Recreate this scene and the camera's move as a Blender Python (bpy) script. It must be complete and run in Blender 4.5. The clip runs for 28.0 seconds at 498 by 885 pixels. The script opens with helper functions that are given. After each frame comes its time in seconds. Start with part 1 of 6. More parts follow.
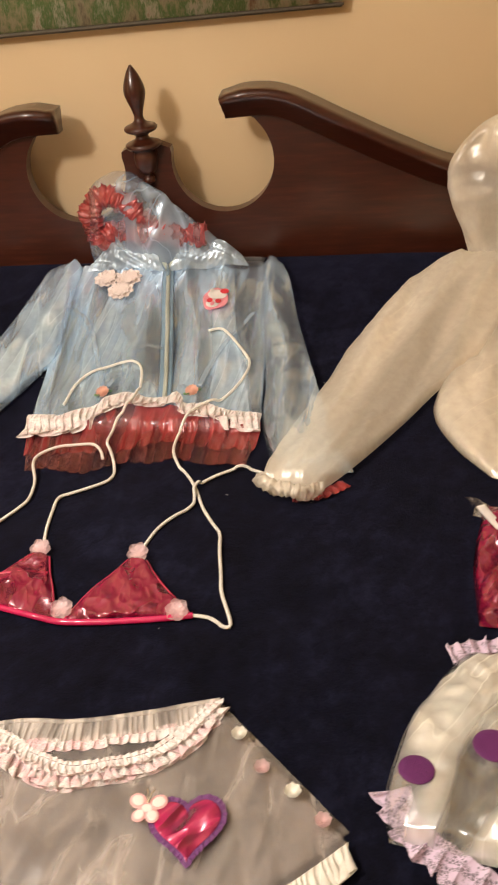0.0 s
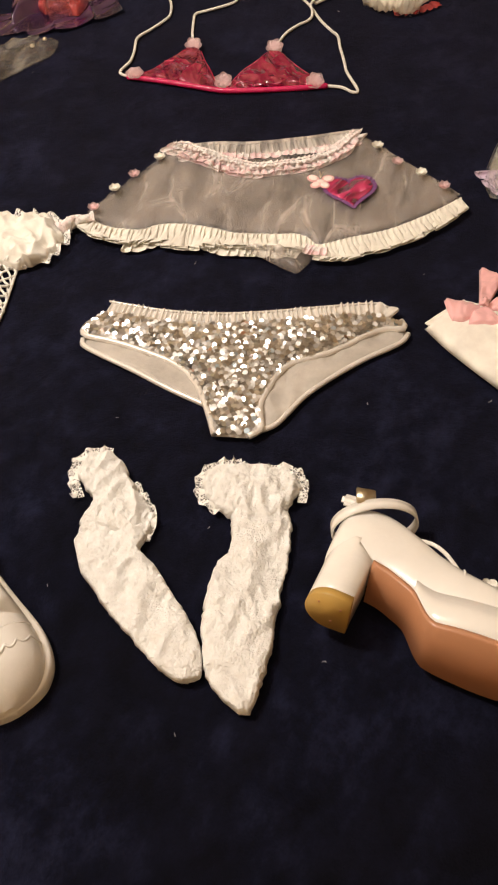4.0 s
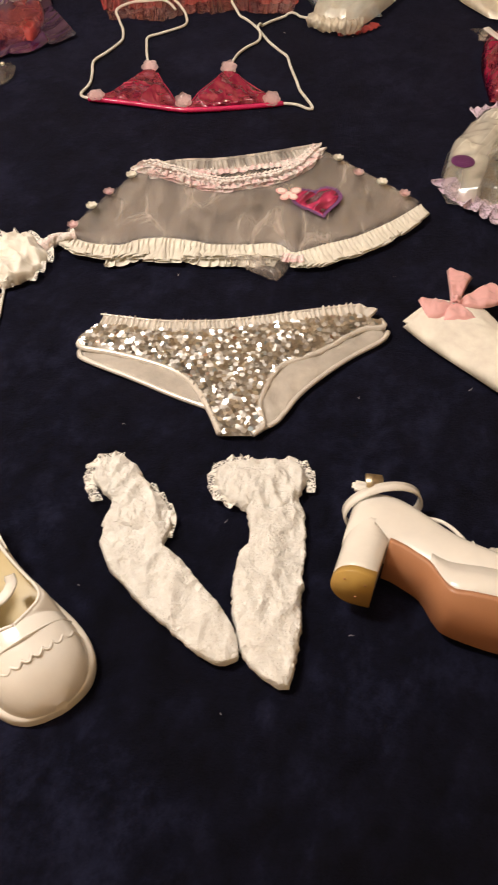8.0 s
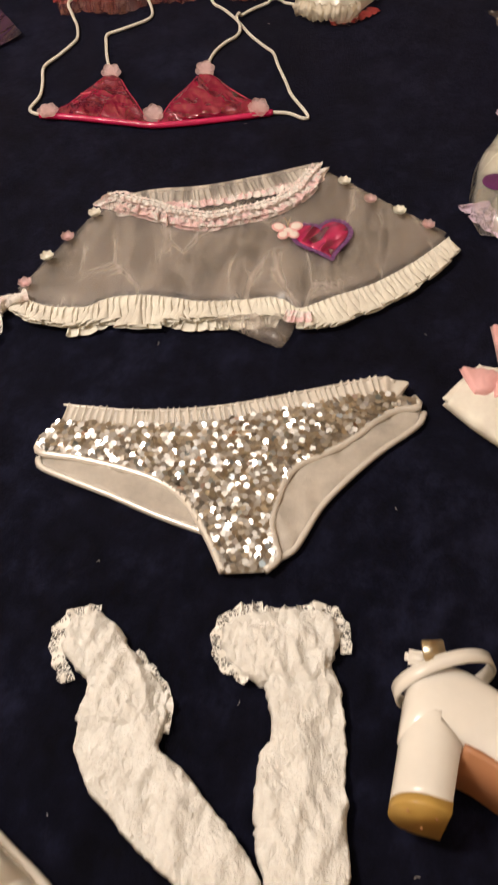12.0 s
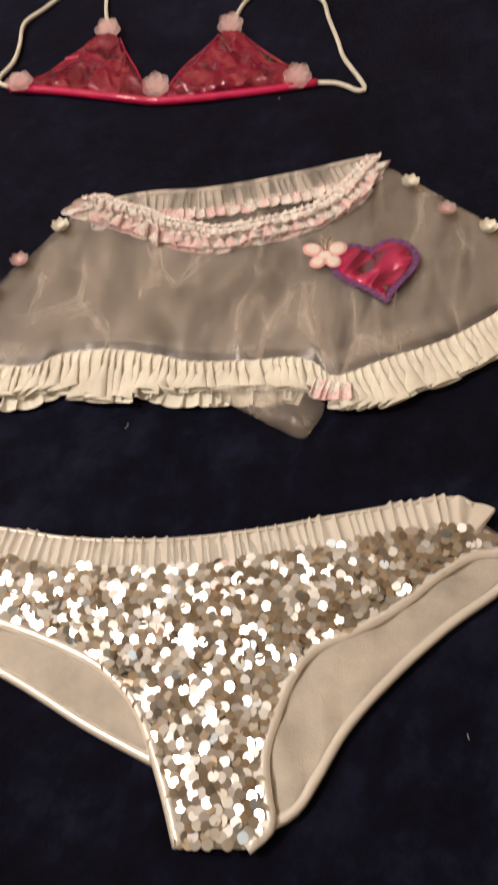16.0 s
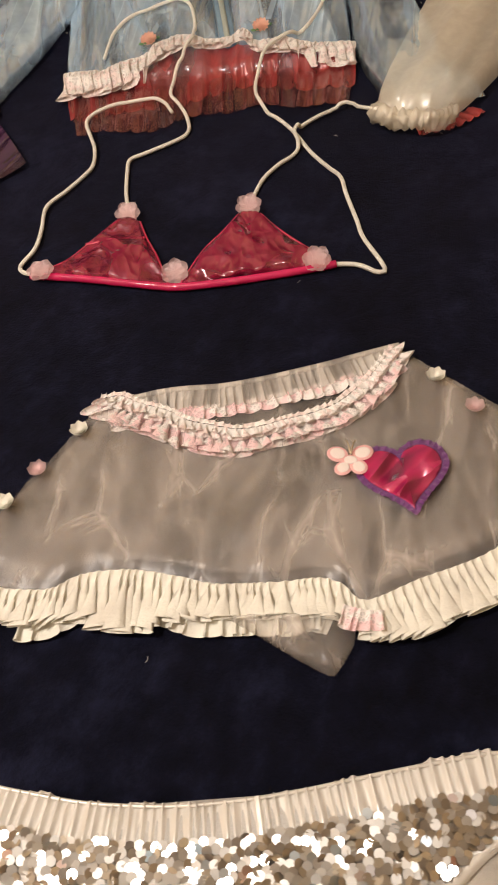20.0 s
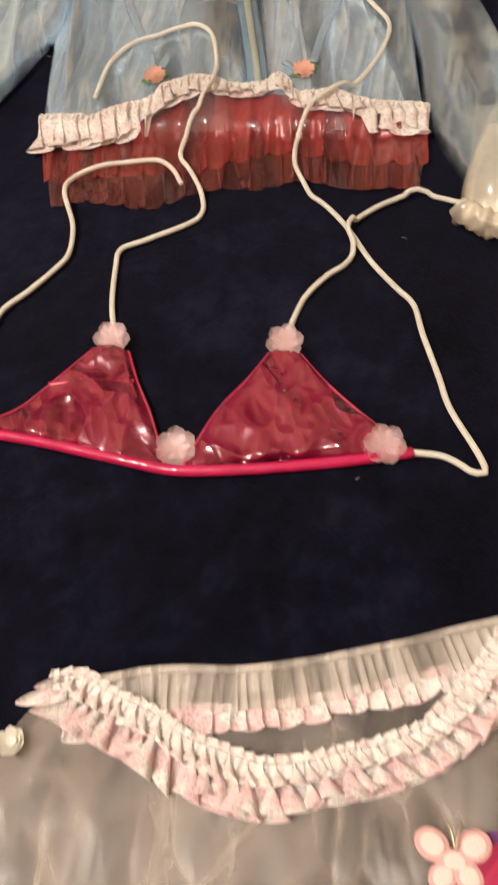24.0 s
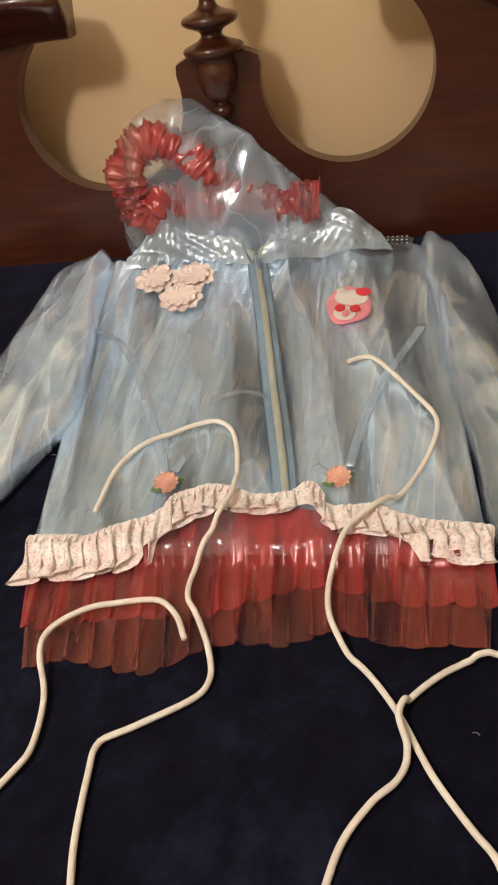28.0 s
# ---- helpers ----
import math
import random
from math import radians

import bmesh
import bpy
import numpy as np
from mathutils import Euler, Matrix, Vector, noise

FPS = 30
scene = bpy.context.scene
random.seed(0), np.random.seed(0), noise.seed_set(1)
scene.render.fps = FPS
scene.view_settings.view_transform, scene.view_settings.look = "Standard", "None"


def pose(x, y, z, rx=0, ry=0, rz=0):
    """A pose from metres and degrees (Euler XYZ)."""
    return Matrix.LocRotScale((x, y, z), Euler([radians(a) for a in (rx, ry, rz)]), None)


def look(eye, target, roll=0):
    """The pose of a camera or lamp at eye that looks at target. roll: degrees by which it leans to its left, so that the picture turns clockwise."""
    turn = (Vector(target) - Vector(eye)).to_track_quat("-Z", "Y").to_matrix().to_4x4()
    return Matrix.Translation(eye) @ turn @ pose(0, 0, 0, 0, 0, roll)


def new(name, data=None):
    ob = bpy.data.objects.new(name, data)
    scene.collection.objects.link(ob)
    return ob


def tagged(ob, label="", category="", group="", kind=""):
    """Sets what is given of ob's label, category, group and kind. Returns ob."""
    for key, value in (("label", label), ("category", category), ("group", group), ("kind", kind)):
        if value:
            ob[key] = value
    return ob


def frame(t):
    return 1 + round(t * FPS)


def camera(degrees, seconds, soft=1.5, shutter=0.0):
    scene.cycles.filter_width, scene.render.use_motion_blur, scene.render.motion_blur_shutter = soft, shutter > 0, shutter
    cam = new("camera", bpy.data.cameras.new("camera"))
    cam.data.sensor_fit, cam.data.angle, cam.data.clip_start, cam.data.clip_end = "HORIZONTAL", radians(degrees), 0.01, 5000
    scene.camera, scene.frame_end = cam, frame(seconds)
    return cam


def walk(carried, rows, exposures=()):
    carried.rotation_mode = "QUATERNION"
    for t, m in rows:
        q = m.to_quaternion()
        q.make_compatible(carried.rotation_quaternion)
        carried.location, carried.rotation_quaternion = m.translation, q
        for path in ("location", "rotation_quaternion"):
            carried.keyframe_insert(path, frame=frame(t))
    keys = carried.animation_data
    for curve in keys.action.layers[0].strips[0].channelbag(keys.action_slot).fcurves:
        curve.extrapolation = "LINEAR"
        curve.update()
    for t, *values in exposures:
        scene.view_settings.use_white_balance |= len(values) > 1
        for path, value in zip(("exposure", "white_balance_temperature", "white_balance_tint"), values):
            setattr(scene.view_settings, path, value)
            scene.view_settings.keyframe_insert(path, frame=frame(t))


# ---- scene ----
cam = camera(33.2, 28.0, soft=1.8, shutter=0.4)
PATH = [
    (0, (0.294, -0.165, 0.761), (-0.064, 1.45, -0.363), -4.5),
    (0.5, (0.192, -0.166, 0.747), (-0.104, 1.437, -0.41), -4.8),
    (1, (0.092, -0.267, 0.751), (-0.108, 1.331, -0.435), -3.5),
    (1.5, (0.091, -0.417, 0.756), (-0.101, 1.163, -0.455), -0.3),
    (2, (0.135, -0.572, 0.761), (-0.099, 0.948, -0.518), -0.1),
    (2.5, (0.108, -0.65, 0.749), (-0.106, 0.763, -0.65), -1.4),
    (4.5, (0.159, -0.746, 0.734), (-0.137, 0.409, -0.872), -5.7),
    (5, (0.135, -0.775, 0.759), (-0.196, 0.382, -0.838), -7.7),
    (5.5, (0.058, -0.813, 0.785), (-0.228, 0.392, -0.786), -5.4),
    (6, (0.021, -0.814, 0.782), (-0.185, 0.422, -0.777), -2.4),
    (6.5, (0.012, -0.806, 0.779), (-0.138, 0.436, -0.782), -0.7),
    (7, (0.008, -0.807, 0.773), (-0.12, 0.425, -0.797), -0.2),
    (7.5, (0.023, -0.794, 0.766), (-0.078, 0.43, -0.812), -0.6),
    (8, (0.07, -0.786, 0.764), (-0.011, 0.439, -0.815), -0.4),
    (8.5, (0.125, -0.772, 0.763), (0.034, 0.445, -0.822), 1.3),
    (9, (0.166, -0.749, 0.762), (-0.013, 0.454, -0.826), 0.9),
    (9.5, (0.165, -0.712, 0.748), (-0.097, 0.462, -0.85), -2.4),
    (10, (0.124, -0.643, 0.688), (-0.118, 0.46, -0.962), -5.5),
    (10.5, (0.081, -0.603, 0.653), (-0.057, 0.423, -1.058), -3.7),
    (11, (0.053, -0.59, 0.66), (-0.024, 0.435, -1.056), -2.1),
    (11.5, (0.035, -0.582, 0.68), (-0.009, 0.537, -0.976), -2.1),
    (12, (0.035, -0.535, 0.683), (-0.005, 0.639, -0.936), -1.5),
    (12.5, (0.063, -0.45, 0.675), (-0.004, 0.751, -0.923), -0.7),
    (13, (0.078, -0.379, 0.622), (-0.029, 0.767, -1.013), -0.8),
    (13.5, (0.069, -0.337, 0.573), (-0.076, 0.739, -1.107), -2.6),
    (15.5, (0.058, -0.28, 0.497), (-0.109, 0.771, -1.197), -4.7),
    (16, (0.075, -0.256, 0.514), (-0.128, 0.847, -1.142), -6.8),
    (16.5, (0.067, -0.25, 0.553), (-0.123, 1.054, -0.951), -6.8),
    (17, (0.039, -0.227, 0.566), (-0.187, 1.295, -0.712), -9.3),
    (17.5, (0.066, -0.223, 0.542), (-0.237, 1.35, -0.655), -11.5),
    (18, (0.087, -0.261, 0.559), (-0.248, 1.327, -0.61), -12.0),
    (18.5, (0.086, -0.236, 0.578), (-0.271, 1.374, -0.553), -11.8),
    (19, (0.052, -0.167, 0.553), (-0.251, 1.403, -0.649), -9.4),
    (19.5, (0.049, -0.16, 0.548), (-0.156, 1.131, -0.966), -9.3),
    (20, (0.075, -0.15, 0.555), (-0.203, 1.103, -0.979), -9.8),
    (20.5, (0.135, -0.161, 0.579), (-0.205, 1.079, -0.954), -11.6),
    (22.5, (0.023, 0.025, 0.519), (-0.13, 1.24, -1.063), -4.4),
    (23, (0.025, 0.08, 0.499), (-0.115, 1.279, -1.096), -3.4),
    (23.5, (0.005, 0.123, 0.481), (-0.155, 1.324, -1.111), -3.1),
    (24, (-0.007, 0.171, 0.464), (-0.227, 1.421, -1.082), -4.3),
    (24.5, (-0.029, 0.235, 0.441), (-0.326, 1.566, -1.022), -5.6),
    (25, (-0.037, 0.264, 0.437), (-0.368, 1.638, -0.978), -6.6),
    (25.5, (-0.022, 0.271, 0.47), (-0.344, 1.699, -0.892), -6.6),
    (26, (-0.013, 0.263, 0.505), (-0.313, 1.742, -0.808), -6.1),
    (26.5, (-0.009, 0.28, 0.522), (-0.31, 1.829, -0.707), -5.8),
    (27, (-0.008, 0.352, 0.491), (-0.318, 1.948, -0.673), -5.5),
    (27.5, (-0.015, 0.408, 0.478), (-0.348, 2.024, -0.653), -5.4),
    (28, (-0.006, 0.429, 0.469), (-0.388, 2.067, -0.613), -6.7),
]
walk(cam, [(t, look(eye, target, roll)) for t, eye, target, roll in PATH],
     exposures=[(0.0, 0.2), (1.0, 0.12), (2.0, 0.0), (4.5, -0.1), (9.0, -0.15), (12.0, -0.28), (13.0, -0.36), (16.0, -0.36), (17.0, -0.1), (18.0, 0.0), (18.7, 0.0), (19.5, -0.2), (20.0, -0.22), (23.0, -0.2), (24.0, 0.0), (25.0, 0.28), (26.0, 0.2), (27.0, 0.12), (28.0, -0.05)])

# world, lamps and exposure
world = bpy.data.worlds.new("world")
scene.world = world
world.use_nodes = True
world.node_tree.nodes["Background"].inputs[0].default_value = (1.0, 0.8, 0.6, 1)
world.node_tree.nodes["Background"].inputs[1].default_value = 0.0
scene.view_settings.exposure = 0.0


def lamp(name, place, watts, radius, colour):
    data = bpy.data.lights.new(name, "POINT")
    data.energy, data.shadow_soft_size, data.color = watts, radius, colour
    ob = new(name, data)
    ob.location = place
    return ob


lamp("ceiling_lamp_light", (-0.72, -0.16, 1.44), 66, 0.11, (1.0, 0.89, 0.80))


# ---------------------------------------------------------------- materials
class Nodes:
    """A node material with a Principled surface and short ways to wire it."""

    def __init__(self, name, colour, rough=0.5, metal=0.0, **more):
        self.mat = bpy.data.materials.new(name)
        self.mat.use_nodes = True
        self.tree = self.mat.node_tree
        self.surf = self.tree.nodes["Principled BSDF"]
        self.put("Base Color", (*colour, 1))
        self.put("Roughness", rough)
        self.put("Metallic", metal)
        for key, value in more.items():
            self.put(key.replace("_", " ").title().replace("Ior", "IOR"), value)
        co = self.tree.nodes.new("ShaderNodeTexCoord")
        self.co = co.outputs["Object"]

    def put(self, socket, value):
        if isinstance(value, bpy.types.NodeSocket):
            self.tree.links.new(value, self.surf.inputs[socket])
        else:
            self.surf.inputs[socket].default_value = value

    def node(self, kind, **sets):
        n = self.tree.nodes.new(kind)
        for key, value in sets.items():
            key = key.replace("_", " ").title() if key[0] != "_" else key[1:]
            if isinstance(value, bpy.types.NodeSocket):
                self.tree.links.new(value, n.inputs[key])
            else:
                n.inputs[key].default_value = value
        return n

    def noise(self, scale, detail=4.0, rough=0.6, stretch=None):
        vec = self.co
        if stretch:
            if len(stretch) > 3:
                m = self.node("ShaderNodeMapping", vector=vec)
                m.inputs["Rotation"].default_value = (0, 0, radians(stretch[3]))
                vec = m.outputs[0]
            m = self.node("ShaderNodeMapping", vector=vec)
            m.inputs["Scale"].default_value = stretch[:3]
            vec = m.outputs[0]
        return self.node("ShaderNodeTexNoise", vector=vec, scale=scale, detail=detail, roughness=rough).outputs["Fac"]

    def cells(self, scale, feature="DISTANCE_TO_EDGE", rand=1.0):
        n = self.node("ShaderNodeTexVoronoi", vector=self.co, scale=scale, randomness=rand)
        n.feature = feature
        return n.outputs["Distance"]

    def ramp(self, fac, *stops):
        n = self.tree.nodes.new("ShaderNodeValToRGB")
        self.tree.links.new(fac, n.inputs[0])
        ramp = n.color_ramp
        while len(ramp.elements) < len(stops):
            ramp.elements.new(0.5)
        for e, (at, c) in zip(ramp.elements, stops):
            e.position = at
            e.color = (c, c, c, 1) if isinstance(c, (int, float)) else (*c, 1)
        return n.outputs[0]

    def maths(self, op, a, b):
        n = self.tree.nodes.new("ShaderNodeMath")
        n.operation = op
        for sock, v in zip(n.inputs, (a, b)):
            if isinstance(v, bpy.types.NodeSocket):
                self.tree.links.new(v, sock)
            else:
                sock.default_value = v
        return n.outputs[0]

    def bump(self, height, strength, distance=0.004):
        n = self.tree.nodes.new("ShaderNodeBump")
        n.inputs["Strength"].default_value = strength
        n.inputs["Distance"].default_value = distance
        self.tree.links.new(height, n.inputs["Height"])
        self.put("Normal", n.outputs[0])
        return self

    def random(self):
        return self.tree.nodes.new("ShaderNodeObjectInfo").outputs["Random"]

    def island(self):
        return self.tree.nodes.new("ShaderNodeNewGeometry").outputs["Random Per Island"]


def film(name, colour, alpha, rough, strength=0.5, spread=0.12, gloss=1.6, through_light=0.15, pearl=0.0, streak=(34, 9, 34), turn=-10, line=0.1, depth=0.016, lobe=0.28):
    """Soft see-through vinyl or organza: coloured sheet that lets part of the light pass, under a clear gloss.
    Highlights and dark valleys of the folds are put into its opacity.
    streak: how close its folds lie, per metre each way; turn: the way they run; line: how opaque the highlights on
    sharp creases are."""
    n = Nodes(name, colour, rough)
    link = n.tree.links.new
    small = n.noise(70, 5)
    slow = n.noise(1.0, 1.0, 0.5, (streak[0] * 0.45, streak[1] * 0.8, streak[2] * 0.6, turn - 12))
    wave = n.noise(1.0, 0.6, 0.4, (*streak, turn))
    fine = n.noise(1.0, 0.5, 0.4, (streak[0] * 1.9, streak[1] * 1.4, streak[2] * 1.4, turn + 14))
    fold = n.maths("ADD", n.maths("MULTIPLY", wave, 0.6), n.maths("MULTIPLY", slow, 0.4))
    crest = n.maths("ABSOLUTE", n.maths("SUBTRACT", wave, 0.5), 0.0)
    crest2 = n.maths("ABSOLUTE", n.maths("SUBTRACT", fine, 0.5), 0.0)
    patchy = n.ramp(slow, (0.42, 0.15), (0.6, 1.0))
    tint = n.ramp(small, (0.3, tuple(c * 0.88 for c in colour)), (0.75, tuple(min(1, c * 1.08) for c in colour)))
    bump = n.node("ShaderNodeBump", strength=strength, distance=depth)
    link(n.maths("SUBTRACT", fold, n.maths("ADD", n.maths("MULTIPLY", crest, 1.1), n.maths("MULTIPLY", crest2, 0.35))), bump.inputs["Height"])
    skin, glow = n.node("ShaderNodeBsdfDiffuse", color=tint), n.node("ShaderNodeBsdfTranslucent", color=tint)
    clear = n.tree.nodes.new("ShaderNodeBsdfTransparent")
    shine = n.node("ShaderNodeBsdfGlossy", roughness=rough)
    facing = n.node("ShaderNodeLayerWeight", blend=0.5)
    glance = n.maths("POWER", facing.outputs["Facing"], 4.0)
    for node in (skin, shine, facing):
        link(bump.outputs[0], node.inputs["Normal"])

    def mix(fac, a, b):
        m = n.tree.nodes.new("ShaderNodeMixShader")
        if isinstance(fac, bpy.types.NodeSocket):
            link(fac, m.inputs[0])
        else:
            m.inputs[0].default_value = fac
        link(a.outputs[0], m.inputs[1])
        link(b.outputs[0], m.inputs[2])
        return m

    body = mix(through_light, skin, glow)
    if pearl:
        lustre = n.node("ShaderNodeBsdfGlossy", roughness=lobe)
        lustre.inputs["Color"].default_value = tuple(pearl * (0.3 + 0.7 * c) for c in colour) + (1,)
        link(bump.outputs[0], lustre.inputs["Normal"])
        both = n.tree.nodes.new("ShaderNodeAddShader")
        link(body.outputs[0], both.inputs[0])
        link(lustre.outputs[0], both.inputs[1])
        body = both
    # Bright crests and dark valleys of the folds, given as more or less opacity.
    crest_glints = n.maths("ADD", n.ramp(crest, (0.0, line), (0.02, line * 0.6), (0.06, 0.0)), n.ramp(crest2, (0.0, line * 0.7), (0.02, 0.0)))
    dense = n.maths("ADD", n.ramp(fold, (0.41, max(alpha - spread, 0.02)), (0.59, min(alpha + spread, 1))), n.maths("MULTIPLY", crest_glints, patchy))
    sheet = mix(n.maths("MINIMUM", dense, 1.0), clear, body)
    last = mix(n.maths("MINIMUM", n.maths("MULTIPLY", n.maths("ADD", n.maths("MULTIPLY", glance, 0.55), 0.05), gloss), 0.8), sheet, shine)
    link(last.outputs[0], n.tree.nodes["Material Output"].inputs["Surface"])
    return n.mat


def organza(name, colour, alpha=0.09, crease=0.3, scale=9.0, turn=12.0):
    """Stiff sheer cloth: a thin sheet whose soft gathered shading and bright crease edges are put into its opacity; the
    creases part it into facets.
    """
    n = Nodes(name, colour, 0.4)
    link = n.tree.links.new
    warp = n.node("ShaderNodeTexNoise", vector=n.co, scale=11.0, detail=2.0)
    drift = n.node("ShaderNodeVectorMath")
    drift.operation = "MULTIPLY_ADD"
    link(warp.outputs["Color"], drift.inputs[0])
    drift.inputs[1].default_value = (0.035, 0.035, 0.0)
    link(n.co, drift.inputs[2])
    flat = n.node("ShaderNodeMapping", vector=drift.outputs[0])
    flat.inputs["Rotation"].default_value = (0, 0, radians(turn))
    flat.inputs["Scale"].default_value = (1.9, 0.75, 0)
    lines, heights = [], []
    for size, weight in ((scale, 1.0), (scale * 2.1, 0.6), (scale * 4.3, 0.3)):
        edge = n.node("ShaderNodeTexVoronoi", vector=flat.outputs[0], scale=size, randomness=1.0)
        edge.feature = "DISTANCE_TO_EDGE"
        d = edge.outputs["Distance"]
        there = n.ramp(n.noise(size * 1.7, 2), (0.38, 0.0), (0.56, 1.0))
        lines.append(n.maths("MULTIPLY", n.maths("MULTIPLY", n.ramp(d, (0.0, 1.0), (0.025, 0.4), (0.10, 0.0)), there), weight * crease))
        heights.append(n.maths("MULTIPLY", d, weight * 9.0 / size))
    # Soft light and dark of the gathers, drawn as changing opacity.
    shaded_veil = n.ramp(n.noise(1.0, 2.0, 0.5, (26, 5, 5, turn)), (0.36, alpha * 0.55), (0.5, alpha), (0.68, alpha * 1.7))
    dense = n.maths("ADD", shaded_veil, n.maths("ADD", n.maths("ADD", lines[0], lines[1]), lines[2]))
    bump = n.node("ShaderNodeBump", strength=0.8, distance=0.012)
    link(n.maths("ADD", n.maths("ADD", heights[0], heights[1]), heights[2]), bump.inputs["Height"])
    skin, glow = n.node("ShaderNodeBsdfDiffuse"), n.node("ShaderNodeBsdfTranslucent")
    clear = n.tree.nodes.new("ShaderNodeBsdfTransparent")
    shine = n.node("ShaderNodeBsdfGlossy", roughness=0.34)
    for node in (skin, glow):
        node.inputs["Color"].default_value = (*colour, 1)
    for node in (skin, shine):
        link(bump.outputs[0], node.inputs["Normal"])

    def mix(fac, a, b):
        m = n.tree.nodes.new("ShaderNodeMixShader")
        if isinstance(fac, bpy.types.NodeSocket):
            link(fac, m.inputs[0])
        else:
            m.inputs[0].default_value = fac
        link(a.outputs[0], m.inputs[1])
        link(b.outputs[0], m.inputs[2])
        return m

    body = mix(n.maths("MINIMUM", dense, 0.9), clear, mix(0.25, skin, glow))
    last = mix(0.045, body, shine)
    link(last.outputs[0], n.tree.nodes["Material Output"].inputs["Surface"])
    return n.mat


def cloth(name, colour, rough=0.85, scale=500, strength=0.35, vary=0.12, sheen=0.2, mottled=30):
    n = Nodes(name, colour, rough, sheen_weight=sheen)
    weave, blot = n.noise(scale, 3), n.noise(mottled, 4)
    n.put("Base Color", n.ramp(blot, (0.3, tuple(c * (1 - vary) for c in colour)), (0.7, tuple(min(1, c * (1 + vary)) for c in colour))))
    n.bump(n.maths("ADD", weave, n.maths("MULTIPLY", blot, 0.6)), strength, 0.003)
    return n.mat


def lace(name, colour, scale=150, low=0.03, high=0.09, floor=0.12, other=None, blot=70):
    """Openwork: rounded holes in a netted ground, with denser motifs."""
    n = Nodes(name, colour, 0.8, sheen_weight=0.3)
    holes = n.ramp(n.cells(scale), (low, 1.0), (high, floor))
    motif = n.ramp(n.noise(scale * 0.35, 2), (0.47, 0.0), (0.55, 1.0))
    n.put("Alpha", n.maths("MAXIMUM", holes, motif))
    if other:
        n.put("Base Color", n.ramp(n.noise(blot, 2), (0.45, colour), (0.55, other)))
    n.bump(n.noise(scale * 0.4, 4), 0.6, 0.003)
    return n.mat


def plush():
    n = Nodes("navy_plush", (0.008, 0.009, 0.026), 1.0, sheen_weight=0.12)
    n.put("Specular IOR Level", 0.15)
    n.put("Sheen Roughness", 0.5)
    n.put("Sheen Tint", (0.30, 0.34, 0.8, 1))
    swath, mid, pile = n.noise(5.0, 5, 0.65, (1, 0.6, 1)), n.noise(36, 6, 0.75, (1, 0.7, 1, 25)), n.noise(420, 4, 0.7)
    both = n.maths("ADD", n.maths("MULTIPLY", swath, 0.4), n.maths("MULTIPLY", mid, 0.6))
    n.put("Base Color", n.ramp(both, (0.40, (0.0005, 0.0006, 0.0026)), (0.51, (0.0027, 0.0031, 0.0100)), (0.64, (0.0110, 0.0125, 0.0315))))
    n.bump(n.maths("ADD", n.maths("MULTIPLY", pile, 0.6), mid), 0.45, 0.006)
    return n.mat


def mahogany():
    n = Nodes("mahogany", (0.06, 0.015, 0.007), 0.28, coat_weight=0.35)
    n.put("Coat Roughness", 0.12)
    grain = n.noise(9, 6, 0.6, (1.2, 6, 14))
    n.put("Base Color", n.ramp(grain, (0.3, (0.036, 0.009, 0.004)), (0.55, (0.055, 0.013, 0.006)), (0.75, (0.085, 0.022, 0.010))))
    n.bump(grain, 0.08, 0.002)
    return n.mat


def paint(name, colour):
    n = Nodes(name, colour, 0.75)
    n.put("Base Color", n.ramp(n.noise(2.2, 3), (0.3, tuple(c * 0.94 for c in colour)), (0.7, colour)))
    n.bump(n.noise(160, 4), 0.12, 0.002)
    return n.mat


def leopard():
    n = Nodes("leopard_print", (0.7, 0.68, 0.62), 0.9, sheen_weight=0.3)
    flat = n.node("ShaderNodeMapping", vector=n.co)
    flat.inputs["Scale"].default_value = (1, 0.8, 0)
    spots = n.node("ShaderNodeTexVoronoi", vector=flat.outputs[0], scale=105, randomness=0.95)
    ring = n.maths("ADD", spots.outputs["Distance"], n.maths("MULTIPLY", n.maths("SUBTRACT", n.noise(150, 2), 0.5), 0.35))
    pale, dark, tan = (0.70, 0.68, 0.62), (0.012, 0.012, 0.012), (0.20, 0.18, 0.15)
    n.put("Base Color", n.ramp(ring, (0.0, tan), (0.16, tan), (0.24, dark), (0.62, dark), (0.67, pale), (1.0, pale)))
    n.bump(n.noise(600, 3), 0.4, 0.003)
    return n.mat


def sequin():
    n = Nodes("sequin_foil", (0.7, 0.68, 0.65), 0.30, 1.0)
    n.put("Base Color", n.ramp(n.random(), (0.0, (0.60, 0.59, 0.58)), (0.35, (0.78, 0.78, 0.78)), (0.7, (0.88, 0.88, 0.87)), (0.9, (0.95, 0.95, 0.95)), (0.96, (0.50, 0.64, 0.76)), (1.0, (0.70, 0.48, 0.38))))
    return n.mat


def sequin_rest():
    n = Nodes("sequin_foil_dense", (0.7, 0.68, 0.65), 0.30, 1.0)
    n.put("Base Color", n.ramp(n.island(), (0.0, (0.60, 0.59, 0.58)), (0.35, (0.78, 0.78, 0.78)), (0.7, (0.88, 0.88, 0.87)), (0.9, (0.95, 0.95, 0.95)), (0.96, (0.50, 0.64, 0.76)), (1.0, (0.70, 0.48, 0.38))))
    return n.mat


